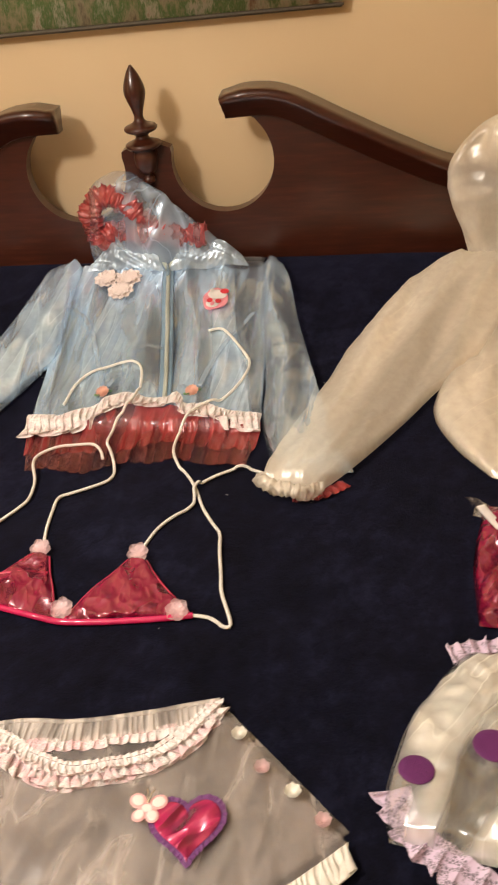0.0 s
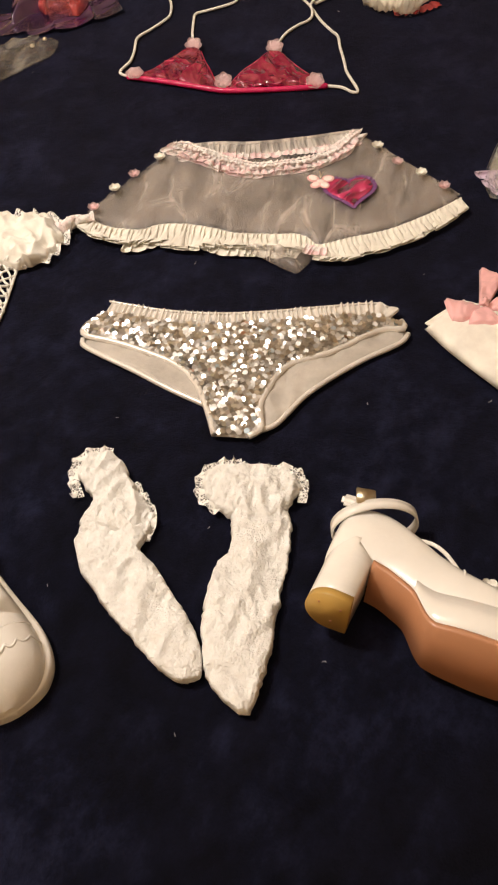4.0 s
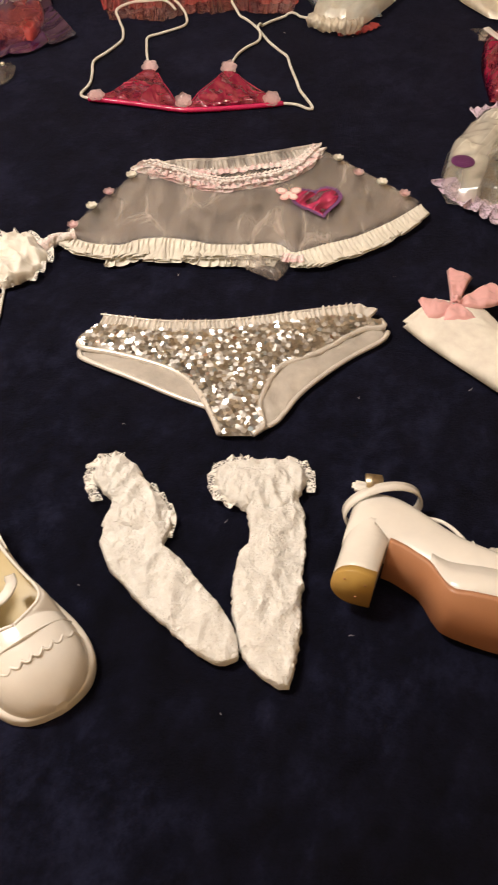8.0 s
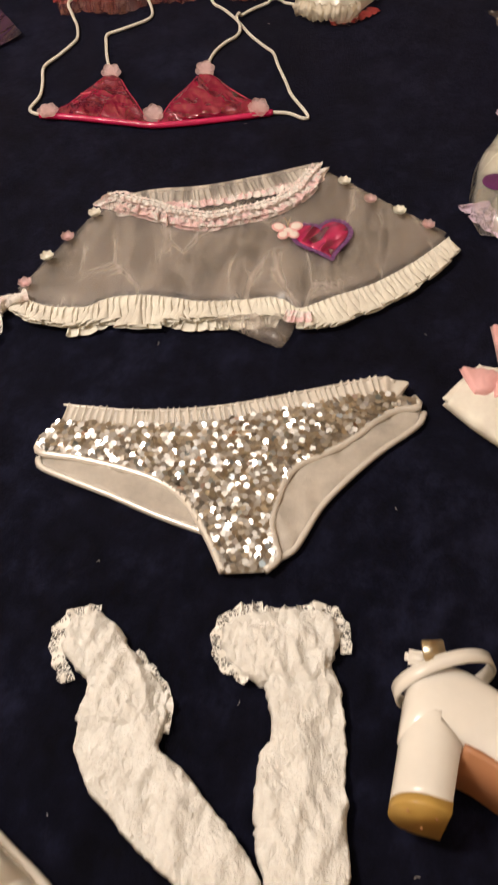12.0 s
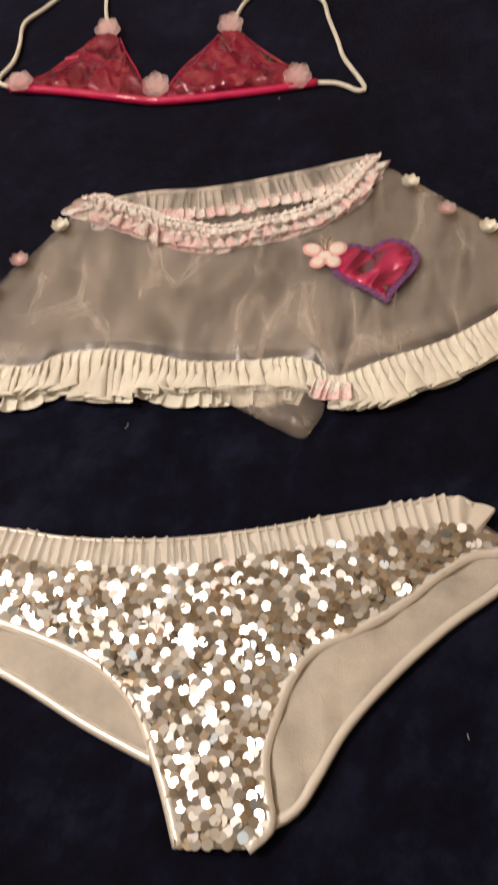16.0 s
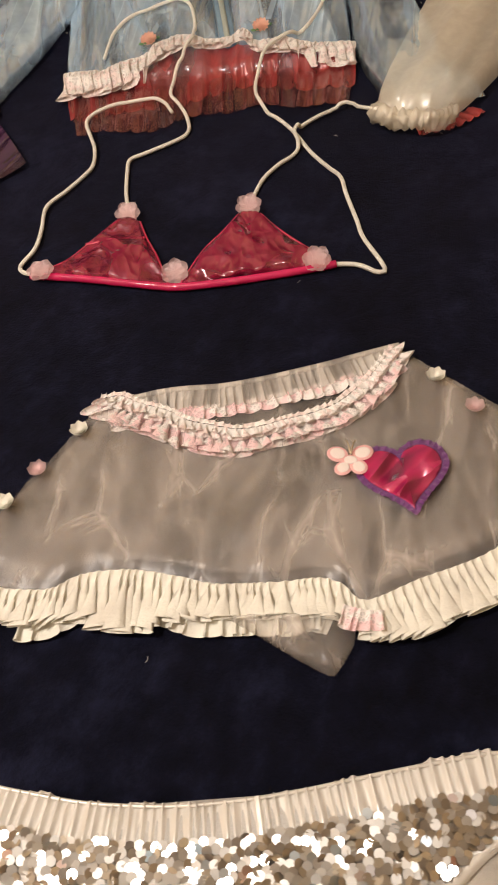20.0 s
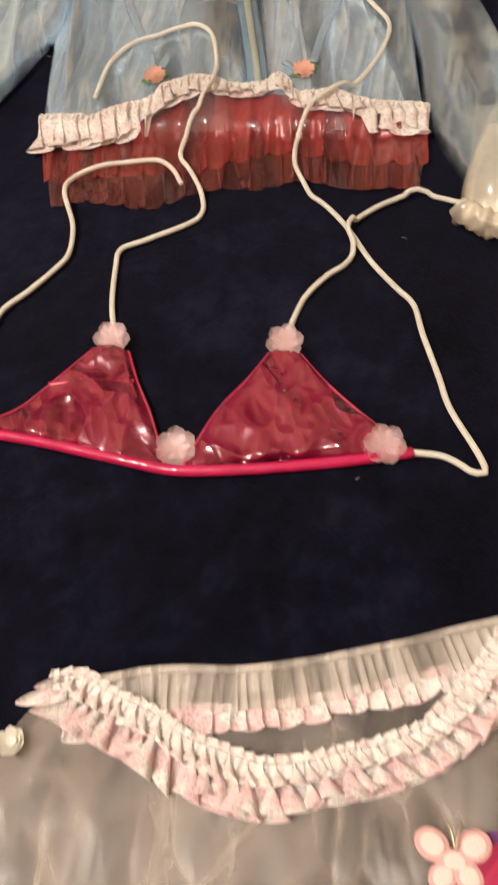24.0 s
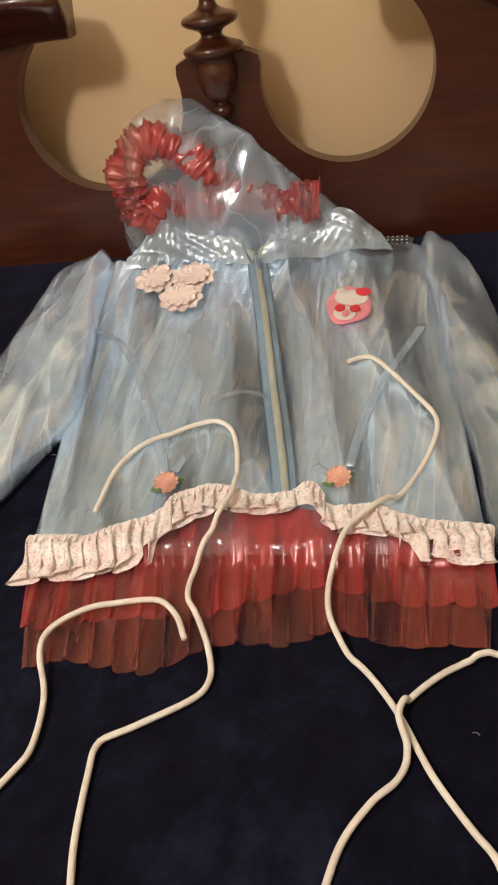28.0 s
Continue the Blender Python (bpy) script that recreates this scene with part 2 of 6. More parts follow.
def canvas_art():
    n = Nodes("canvas_art", (0.3, 0.25, 0.15), 0.6)
    blot = n.noise(7, 6, 0.7, (1.6, 1, 0.7))
    n.put("Base Color", n.ramp(blot, (0.30, (0.10, 0.07, 0.04)), (0.40, (0.42, 0.36, 0.22)), (0.47, (0.12, 0.22, 0.06)), (0.53, (0.55, 0.50, 0.36)), (0.60, (0.28, 0.13, 0.06)), (0.68, (0.62, 0.58, 0.46))))
    n.bump(n.noise(220, 3), 0.3, 0.002)
    return n.mat


def leather(name, colour, rough=0.3):
    n = Nodes(name, colour, rough, coat_weight=0.4)
    n.put("Coat Roughness", 0.2)
    n.put("Base Color", n.ramp(n.noise(18, 4), (0.3, tuple(c * 0.9 for c in colour)), (0.7, colour)))
    n.bump(n.noise(240, 4), 0.12, 0.002)
    return n.mat


PLUSH, WOOD = plush(), mahogany()
WALL, CEIL = paint("beige_wall_paint", (0.74, 0.56, 0.33)), paint("ceiling_paint", (0.84, 0.82, 0.77))
FLOOR = cloth("beige_carpet", (0.34, 0.27, 0.2), 0.95, 300, 0.6)
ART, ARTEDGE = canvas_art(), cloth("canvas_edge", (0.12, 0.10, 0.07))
BLUE = film("pale_blue_vinyl", (0.47, 0.62, 0.755), 0.40, 0.2, 1.0, gloss=1.6, pearl=1.0, spread=0.22, streak=(24, 2.6, 3.4), line=0.30, depth=0.022, lobe=0.19)
BLUE_HOOD = film("clear_blue_vinyl", (0.44, 0.61, 0.80), 0.26, 0.2, 0.8, gloss=0.9, pearl=0.5, spread=0.10, streak=(22, 5, 7), turn=20, line=0.35)
# BLUE's vinyl again, sheen cut to hold down light on the tilted collar.
COLLAR = film("dulled_blue_collar_vinyl", (0.50, 0.65, 0.77), 0.46, 0.42, 0.25, gloss=0.35, pearl=0.35, spread=0.16, streak=(30, 6, 8), turn=14, line=0.2)
BLUE_SEAM = film("blue_vinyl_seam", (0.50, 0.66, 0.80), 0.22, 0.22, 0.2, pearl=0.3)
BLUE_TAPE = film("blue_zip_tape", (0.36, 0.56, 0.74), 0.6, 0.3, 0.2)
RED = film("red_vinyl_ruffle", (0.50, 0.06, 0.06), 0.55, 0.34, 1.0, gloss=0.7, spread=0.22, pearl=0.14, streak=(34, 6, 10), line=0.14)
RED_THIN = film("sheer_red_vinyl", (0.48, 0.08, 0.07), 0.26, 0.18, 1.0, gloss=1.8, spread=0.14, pearl=0.15, streak=(34, 6, 10), line=0.15)
FROST = film("frosted_white_vinyl", (0.96, 0.89, 0.77), 0.60, 0.38, 0.8, gloss=0.4, pearl=0.18, spread=0.22, through_light=0.2, streak=(14, 1.6, 4), turn=22, line=0.12, depth=0.02)
CLEAR = film("clear_vinyl", (0.85, 0.85, 0.83), 0.03, 0.12, 1.0, spread=0.02, gloss=1.3, pearl=0.5, streak=(22, 14, 14), turn=40, line=0.14, depth=0.024)
PEARL = film("pearl_clear_vinyl", (0.76, 0.80, 0.78), 0.32, 0.2, 1.0, gloss=2.0, pearl=0.9, spread=0.2, streak=(24, 7, 9), turn=20, line=0.35, depth=0.022)
PURPLE = film("purple_vinyl", (0.05, 0.008, 0.07), 0.94, 0.2, 1.0, gloss=2.0, pearl=0.22, streak=(16, 5, 8), turn=25, line=0.0, depth=0.030)
PINKFOIL = film("hot_pink_vinyl", (0.31, 0.006, 0.055), 0.84, 0.16, 1.0, spread=0.14, gloss=1.4, pearl=0.28, streak=(32, 20, 20), turn=-40, line=0.04, depth=0.028, lobe=0.18)
PINKPIPE = film("pink_vinyl_edge", (0.62, 0.02, 0.11), 0.9, 0.18, 0.5, pearl=0.3)
PINKBAND = film("pink_vinyl_piping", (0.80, 0.025, 0.15), 1.0, 0.16, 0.2)
ORGANZA = organza("cream_organza", (0.88, 0.80, 0.74), 0.115, 0.19)
GATHER = film("gathered_organza", (0.94, 0.88, 0.82), 0.5, 0.40, 0.4, spread=0.2, gloss=0.7, streak=(90, 12, 12), line=0.25)
CREAM = cloth("cream_satin_ruffle", (0.92, 0.88, 0.79), 0.55, 400, 0.25)
BLUSH = cloth("blush_white_ribbon", (0.95, 0.89, 0.87), 0.7, 400, 0.3)
SATIN = Nodes("silver_satin_band", (0.84, 0.81, 0.76), 0.28, 0.25, coat_weight=0.5).mat
WINGS = cloth("pale_pink_wings", (0.95, 0.52, 0.52), 0.6)
UNDER = cloth("grey_sequin_ground", (0.58, 0.56, 0.53), 0.5)
LINING = cloth("pale_grey_lining", (0.52, 0.48, 0.43), 0.8, 700, 0.3, 0.2)
SOCK_LACE = lace("sock_lace", (0.94, 0.92, 0.87), 330, 0.06, 0.12, 0.22)
PINK_LACE = lace("pink_and_white_lace", (0.97, 0.92, 0.90), 300, 0.08, 0.2, 0.75, (0.97, 0.70, 0.72), 70)
ROSE_LACE = lace("cream_rose_lace", (0.99, 0.95, 0.92), 240, 0.06, 0.2, 0.78, (0.98, 0.84, 0.82), 60)
LILAC_LACE = lace("lilac_lace", (0.76, 0.62, 0.78), 300, 0.06, 0.13, 0.35)
KNIT = cloth("cream_lace_knit", (0.95, 0.93, 0.88), 0.9, 360, 1.0, 0.10, 0.3, 70)
COTTON = cloth("cream_cotton", (0.93, 0.88, 0.80), 0.9, 600, 0.3)
CORD = cloth("ivory_cord", (0.93, 0.90, 0.82), 0.8, 900, 0.4)
FLEECE = cloth("ivory_fleece", (0.82, 0.76, 0.62), 1.0, 220, 1.0)
PETAL = film("frosted_pink_petal", (1.0, 0.72, 0.73), 0.46, 0.48, 0.1, spread=0.05, pearl=0.05, gloss=0.3, through_light=0.3)
PEACH = cloth("peach_petal", (1.0, 0.86, 0.82), 0.9, 500, 0.15, 0.04, 0.6)
ORANGE = cloth("orange_petal", (0.95, 0.55, 0.42), 0.7)
GREEN = cloth("leaf_green", (0.12, 0.28, 0.10), 0.7)
PINK = cloth("pink_satin_ribbon", (0.96, 0.52, 0.53), 0.26, 700, 0.1)
HOTPINK = film("magenta_foil", (0.60, 0.008, 0.13), 1.0, 0.2, 1.0, gloss=1.6, pearl=0.35, streak=(40, 20, 20), turn=30, depth=0.035)
VIOLET = cloth("violet_glitter", (0.22, 0.06, 0.26), 0.35, 900, 0.8)
PLUM = cloth("plum_dot", (0.13, 0.012, 0.13), 0.6)
PATENT = leather("white_patent", (0.94, 0.91, 0.85), 0.22)
TAN = leather("tan_sole", (0.52, 0.24, 0.12), 0.55)
MUSTARD = leather("mustard_heel_cap", (0.55, 0.34, 0.08), 0.6)
INSOLE = leather("gold_beige_insole", (0.60, 0.47, 0.20), 0.45)
METAL = Nodes("buckle_metal", (0.72, 0.64, 0.48), 0.35, 1.0).mat
ZIP = cloth("pale_green_zip_teeth", (0.55, 0.62, 0.55), 0.5, 900, 0.8)
LEOPARD, SEQUIN, SEQUINS = leopard(), sequin(), sequin_rest()
WHITE, RUBY, BLACK = cloth("white_patch", (0.85, 0.82, 0.8)), cloth("red_patch", (0.75, 0.04, 0.06)), cloth("black_dotted_net", (0.02, 0.02, 0.02))
ROSEPATCH = cloth("pink_patch", (0.90, 0.34, 0.40))

# ---------------------------------------------------------------- shape helpers
from mathutils import kdtree

BED_Y = (-0.6, -0.2, 0.1, 0.6, 0.95, 1.06, 1.22, 1.33, 1.42, 1.52)
BED_Z = (0.022, 0.002, -0.014, -0.015, -0.015, -0.008, 0.026, 0.058, 0.078, 0.082)


def bed(x, y):
    """Height of the bedspread."""
    return sum(float(np.interp(y + d, BED_Y, BED_Z)) for d in (-0.05, -0.025, 0, 0.025, 0.05)) / 5


def wob(x, y, f, seed=0.0):
    return noise.noise((x * f, y * f, seed))


def smooth(pts, n, closed=False):
    """n points at even steps along a rounded line through pts."""
    p = np.array(pts, float)
    if len(p) > 2:
        q = np.vstack([p[-1], p, p[0], p[1]]) if closed else np.vstack([2 * p[0] - p[1], p, 2 * p[-1] - p[-2]])
        out = []
        for a, b, c, d in zip(q, q[1:], q[2:], q[3:]):
            for s in np.linspace(0, 1, 12, endpoint=False):
                out.append(0.5 * (2 * b + (c - a) * s + (2 * a - 5 * b + 4 * c - d) * s * s + (3 * b - a - 3 * c + d) * s**3))
        p = np.array(out + ([out[0]] if closed else [q[-2]]))
    far = np.r_[0, np.cumsum(np.linalg.norm(np.diff(p, axis=0), axis=1))]
    at = np.linspace(0, far[-1], n + 1)[:-1] if closed else np.linspace(0, far[-1], n)
    return np.stack([np.interp(at, far, p[:, k]) for k in range(p.shape[1])], 1)


def thing(name, x, y, label, category, group="", z=None):
    ob = new(name)
    ob.empty_display_size = 0.05
    ob.location = (x, y, bed(x, y) if z is None else z)
    return tagged(ob, label, category, group)


def base_of(ob):
    at = Vector(ob.location)
    while ob.parent:
        ob = ob.parent
        at += ob.location
    return at


def part(name, bm, material, parent, label="", flat=False):
    """Links a bmesh that is given in world places as one mesh under a thing or a part."""
    mesh = bpy.data.meshes.new(name)
    if parent:
        bmesh.ops.translate(bm, verts=bm.verts, vec=-base_of(parent))
    bmesh.ops.recalc_face_normals(bm, faces=bm.faces)
    bm.to_mesh(mesh)
    bm.free()
    mesh.materials.append(material)
    if not flat:
        mesh.polygons.foreach_set("use_smooth", [True] * len(mesh.polygons))
    ob = new(name, mesh)
    ob.parent = parent
    return tagged(ob, label) if label else ob


def grid_faces(bm, rows, wrap=False):
    for a, b in zip(rows, rows[1:]):
        n = len(a)
        for j in range(n if wrap else n - 1):
            bm.faces.new((a[j], a[(j + 1) % n], b[(j + 1) % n], b[j]))


def shell(name, left, right, material, parent, label="", nu=40, nv=30, puff=0.012, lift=0.005, folds=(), ends=0.25, power=0.4, height=None, ragged=0.0, slant=0.0):
    """A soft two-layered piece of clothing that lies on the bed between two edges. folds: (depth, per metre across, along, seed)."""
    a, b = smooth(left, nu), smooth(right, nu)
    if ragged:
        for k, e in enumerate((a, b)):
            for i in range(nu):
                e[i] += ragged * np.array([noise.noise((e[i][0] * 75, e[i][1] * 75, 3.3 + k)) + 0.6 * noise.noise((e[i][0] * 190, e[i][1] * 190, k)), noise.noise((e[i][0] * 75, e[i][1] * 75, 7.7 + k))])
    bm = bmesh.new()
    cs, sn = math.cos(math.radians(slant)), math.sin(math.radians(slant))
    top, low = [], []
    for i in range(nu):
        u = i / (nu - 1)
        r1, r2 = [], []
        for j in range(nv):
            v = j / (nv - 1)
            x, y = a[i] * (1 - v) + b[i] * v
            full = (4 * v * (1 - v)) ** power * ((4 * u * (1 - u)) ** ends if ends else 1)
            z = lift + puff * full
            for depth, fx, fy, seed in folds:
                z += depth * min(1, 2.5 * full) * (1 - 2 * abs(noise.noise(((x * cs - y * sn) * fx, (x * sn + y * cs) * fy, seed))))
            z0 = height(x, y) if height else bed(x, y)
            r1.append(bm.verts.new((x, y, z0 + max(z, lift + 0.0006))))
            r2.append(r1[-1] if j in (0, nv - 1) else bm.verts.new((x, y, z0 + lift)))
        top.append(r1)
        low.append(r2)
    grid_faces(bm, top)
    for p, q in zip(low, low[1:]):
        for j in range(nv - 1):
            f = [q[j], q[j + 1], p[j + 1], p[j]]
            bm.faces.new(f)
    return part(name, bm, material, parent, label)


def ruffle(name, path, width, material, parent, label="", waves=30, amp=0.008, lift=0.004, rows=6, side=1, closed=False, drop=0.0, seed=1.0, start=0.0, fan=0.25, height=None, to=None, scallop=0, deep=0.3):
    """A gathered strip along a line: tight at the stitching, waving at the free edge."""
    n = waves * 9
    p = smooth(path, n, closed)
    t = np.gradient(p[:, :2], axis=0)
    t /= np.linalg.norm(t, axis=1)[:, None] + 1e-9
    far = smooth(to, n) - p[:, :2] if to else None
    bm = bmesh.new()
    lines = []
    for r in range(rows):
        s = r / (rows - 1)
        line = []
        for k in range(n):
            ph = k / 9 * 2 * math.pi + 5.0 * noise.noise((k * 0.035, seed, 3.1)) + 2.2 * noise.noise((k * 0.13, seed, 6.1)) + 0.5 * noise.noise((k * 0.05, seed, s * 1.5))
            swell = 1 + 0.55 * noise.noise((k * 0.06, seed, 9.0)) + 0.25 * noise.noise((k * 0.31, seed, s * 2))
            nx, ny = -t[k][1] * side, t[k][0] * side
            w = start + width * s * (1 + 0.14 * noise.noise((k * 0.05, seed, 5.5)))
            if scallop:
                w -= width * deep * s * (1 - abs(math.sin(math.pi * scallop * k / n)) ** 0.7)
            slide = fan * width * s * math.sin(ph + 1.3) * 0.5
            if to:
                w = np.hypot(*far[k]) * s * (1 + 0.10 * noise.noise((k * 0.05, seed, 5.5)))
                if scallop:
                    w *= 1 - deep * s * (1 - abs(math.sin(math.pi * scallop * (k / n + 0.01 * noise.noise((k * 0.04, seed, 2.2))))) ** 0.7)
                nx, ny = far[k] / np.hypot(*far[k])
            x = p[k][0] + nx * w + t[k][0] * slide
            y = p[k][1] + ny * w + t[k][1] * slide
            z0 = (p[k][2] if p.shape[1] > 2 else (height(x, y) if height else bed(x, y)))
            z = z0 + lift + amp * (0.35 + s**0.7 * 0.65) * swell * (0.5 + 0.5 * math.sin(ph)) - drop * s
            line.append(bm.verts.new((x, y, z)))
        lines.append(line)
    grid_faces(bm, lines, closed)
    return part(name, bm, material, parent, label)


def tube(name, pts, radius, material, parent, label="", n=80, sides=8, closed=False, ends=True):
    p = smooth(pts, n, closed)
    t = np.gradient(p, axis=0)
    bm = bmesh.new()
    rings = []
    for k in range(n):
        d = Vector(t[k]).normalized()
        s = d.cross((0, 0, 1))
        s = s.normalized() if s.length > 1e-4 else Vector((1, 0, 0))
        w = s.cross(d)
        r = radius(k / (n - 1)) if callable(radius) else radius
        rings.append([bm.verts.new(Vector(p[k]) + r * (math.cos(g) * s + math.sin(g) * w)) for g in np.arange(sides) * 2 * math.pi / sides])
    if closed:
        rings.append(rings[0])
    grid_faces(bm, rings, True)
    if ends and not closed:
        bm.faces.new(rings[0])
        bm.faces.new(rings[-1])
    return part(name, bm, material, parent, label)


def strip(name, path, width, thick, material, parent, label="", n=50, lift=0.0):
    """A flat band along a line in space; its width lies across the line, level."""
    p = smooth(path, n)
    t = np.gradient(p, axis=0)
    bm = bmesh.new()
    rings = []
    for k in range(n):
        d = Vector(t[k]).normalized()
        s = d.cross((0, 0, 1))
        s = s.normalized() if s.length > 1e-4 else Vector((1, 0, 0))
        up = s.cross(d)
        c = Vector(p[k]) + Vector((0, 0, lift))
        rings.append([bm.verts.new(c + s * a * width / 2 + up * b * thick) for a, b in ((-1, 0.2), (-0.8, 1), (0.8, 1), (1, 0.2), (0.8, 0), (-0.8, 0))])
    grid_faces(bm, rings, True)
    bm.faces.new(rings[0])
    bm.faces.new(rings[-1])
    return part(name, bm, material, parent, label)


def top_of(*obs, reach=0.012):
    """How high those parts stand over a place on the bed: for what is sewn or laid on them."""
    pts = np.array([base_of(o.parent) + v.co for o in obs for v in o.data.vertices])
    tree = kdtree.KDTree(len(pts))
    for k, p in enumerate(pts):
        tree.insert((p[0], p[1], 0), k)
    tree.balance()

    def height(x, y):
        near = [pts[k][2] for _, k, _ in tree.find_range((x, y, 0), reach)]
        return max(near + [bed(x, y)])

    return height


def sheet(name, low, high, material, parent, label="", nu=50, nv=14, bulge=(0, 0, 0), crumple=0.004, seed=0.0):
    """A bent piece of film between two lines in space."""
    a, b = smooth(low, nu), smooth(high, nu)
    bm = bmesh.new()
    rows = []
    for j in range(nv):
        v = j / (nv - 1)
        line = []
        for i in range(nu):
            p = a[i] * (1 - v) + b[i] * v + np.array(bulge) * 4 * v * (1 - v)
            c = crumple * (1 - 3 * abs(noise.noise((p[0] * 48 + 6 * v, v * 1.5, seed)))) + 0.4 * crumple * noise.noise((p[0] * 110, v * 4, seed))
            line.append(bm.verts.new((p[0], p[1] - c, p[2] + c)))
        rows.append(line)
    grid_faces(bm, rows)
    return part(name, bm, material, parent, label)


def on(pts, lift, height=None):
    return [(x, y, (height(x, y) if height else bed(x, y)) + lift) for x, y in pts]


def plate(name, outline, z0, thick, material, parent, label="", matrix=None, dome=0.0):
    """A flat piece with that outline, laid at z0; its rim is rounded and its middle swells by dome."""
    bm = bmesh.new()
    pts = np.array(outline, float)
    mid = pts.mean(0)
    rings = []
    for k, h in ((1.0, 0.0), (1.0, 0.6), (0.94, 1.0), (0.6, 1.0), (0.3, 1.0)):
        rings.append([bm.verts.new((*(mid + (q - mid) * k), z0 + thick * h + dome * (1 - k**2))) for q in pts])
    grid_faces(bm, rings, True)
    top = bm.verts.new((*mid, z0 + thick + dome))
    for j in range(len(pts)):
        bm.faces.new((rings[-1][j], rings[-1][(j + 1) % len(pts)], top))
    bm.faces.new(rings[0])
    if matrix:
        bmesh.ops.transform(bm, matrix=matrix, verts=bm.verts)
    return part(name, bm, material, parent, label)


def blossom(name, x, y, z, r, petals, material, parent, label="", layers=3, cup=0.5, seed=0, notch=0.0, wide_by=0.98, lean=0.0):
    """A small artificial flower of rounded petals in layers."""
    bm = bmesh.new()
    for layer in range(layers):
        rr = r * (1 - 0.26 * layer)
        for k in range(petals):
            g = 2 * math.pi * (k + 0.5 * layer) / petals + 0.3 * seed + 0.12 * noise.noise((k * 1.7, layer, seed))
            wide = rr * wide_by * math.sin(math.pi / petals)
            rows = []
            for i in range(8):
                s = i / 7
                a0 = rr * s
                half = wide * (0.25 + 0.75 * math.sin(math.pi * 0.5 * min(1, s * 1.7))) * math.sqrt(max(0.0, 1 - max(0.0, (s - 0.55) / 0.45) ** 2.2))
                line = []
                for j in range(7):
                    v = j / 3 - 1
                    a = a0 - notch * rr * (1 - abs(v)) * max(0, s - 0.8) * 3
                    b = half * v
                    h = z + 0.0015 + layer * r * 0.13 + cup * rr * 0.45 * s * s + 0.10 * rr * v * v * s + 0.05 * rr * math.sin(5 * v + seed + k) * s
                    line.append(bm.verts.new((x + a * math.cos(g) - b * math.sin(g), y + a * math.sin(g) + b * math.cos(g), h)))
                rows.append(line)
            grid_faces(bm, rows)
    bmesh.ops.remove_doubles(bm, verts=bm.verts, dist=0.00002)
    if lean:
        bmesh.ops.rotate(bm, verts=bm.verts, cent=(x, y, z), matrix=Matrix.Rotation(math.radians(lean), 3, "X"))
    return part(name, bm, material, parent, label)


def turned(name, profile, material, parent, place, label="", sides=28, matrix=None):
    """A lathe-turned piece: (radius, height) pairs from below up."""
    bm = bmesh.new()
    p = smooth(profile, len(profile) * 5)
    rings = [[bm.verts.new((max(r, 1e-4) * math.cos(g), max(r, 1e-4) * math.sin(g), h)) for g in np.arange(sides) * 2 * math.pi / sides] for r, h in p]
    grid_faces(bm, rings, True)
    bm.faces.new(rings[0])
    bm.faces.new(rings[-1])
    bmesh.ops.transform(bm, matrix=place, verts=bm.verts)
    return part(name, bm, material, parent, label)


def box(name, size, place, material, parent, label="", bevel=0.003):
    bm = bmesh.new()
    bmesh.ops.create_cube(bm, size=1, matrix=Matrix.Diagonal((*size, 1)))
    if bevel:
        bmesh.ops.bevel(bm, geom=bm.edges[:], offset=bevel, segments=2, affect="EDGES")
    bmesh.ops.transform(bm, matrix=place, verts=bm.verts)
    return part(name, bm, material, parent, label, flat=not bevel)


# ---------------------------------------------------------------- room
HEAD = pose(-0.226, 1.505, 0, 0, -2.5, 5.0)  # the headboard's frame: x along it, y to the wall
WALL_GAP = 0.085


def room():
    r = pose(-0.226, 1.505, 0, 0, 0, 5.0)
    for name, size, at, m in (
        ("wall_north", (4.6, 0.12, 2.5), (0, WALL_GAP + 0.06, 0.6), WALL),
        # From here on unseen: added to close the room and bounce warm light.
        ("wall_south", (4.6, 0.12, 2.5), (0, -3.5, 0.6), WALL),
        ("wall_east", (0.12, 3.6, 2.5), (2.24, -1.7, 0.6), WALL),
        ("wall_west", (0.12, 3.6, 2.5), (-2.24, -1.7, 0.6), WALL),
        ("floor", (4.6, 3.8, 0.1), (0, -1.7, -0.7), FLOOR),
        ("ceiling", (4.6, 3.8, 0.1), (0, -1.7, 1.9), CEIL),
    ):
        ob = box(name, size, r @ Matrix.Translation(at), m, None, bevel=0)
        tagged(ob, {"floor": "beige carpeted bedroom floor below the bed", "ceiling": "unseen off-white ceiling added to bounce the lamp light"}.get(name, "plain beige painted bedroom wall"), "floor" if name == "floor" else "ceiling" if name == "ceiling" else "wall", kind="structure")


room()


def half_outline():
    """Right half of the headboard's panel, from the pedestal round the open circle and along the swan-neck."""
    cx, cz, r = 0.153, 0.281, 0.104
    pts = [(0.0, 0.324), (0.030, 0.324), (0.050, 0.315)]
    for g in np.radians(np.linspace(167, 400, 34)):
        pts.append((cx + r * math.cos(g), cz + r * math.sin(g)))
    pts += [(0.225, 0.358), (0.205, 0.366), (0.185, 0.375)]
    return pts


NECK = [(0.168, 0.383), (0.23, 0.388), (0.29, 0.376), (0.388, 0.324), (0.506, 0.262), (0.622, 0.212), (0.80, 0.180), (0.97, 0.170)]


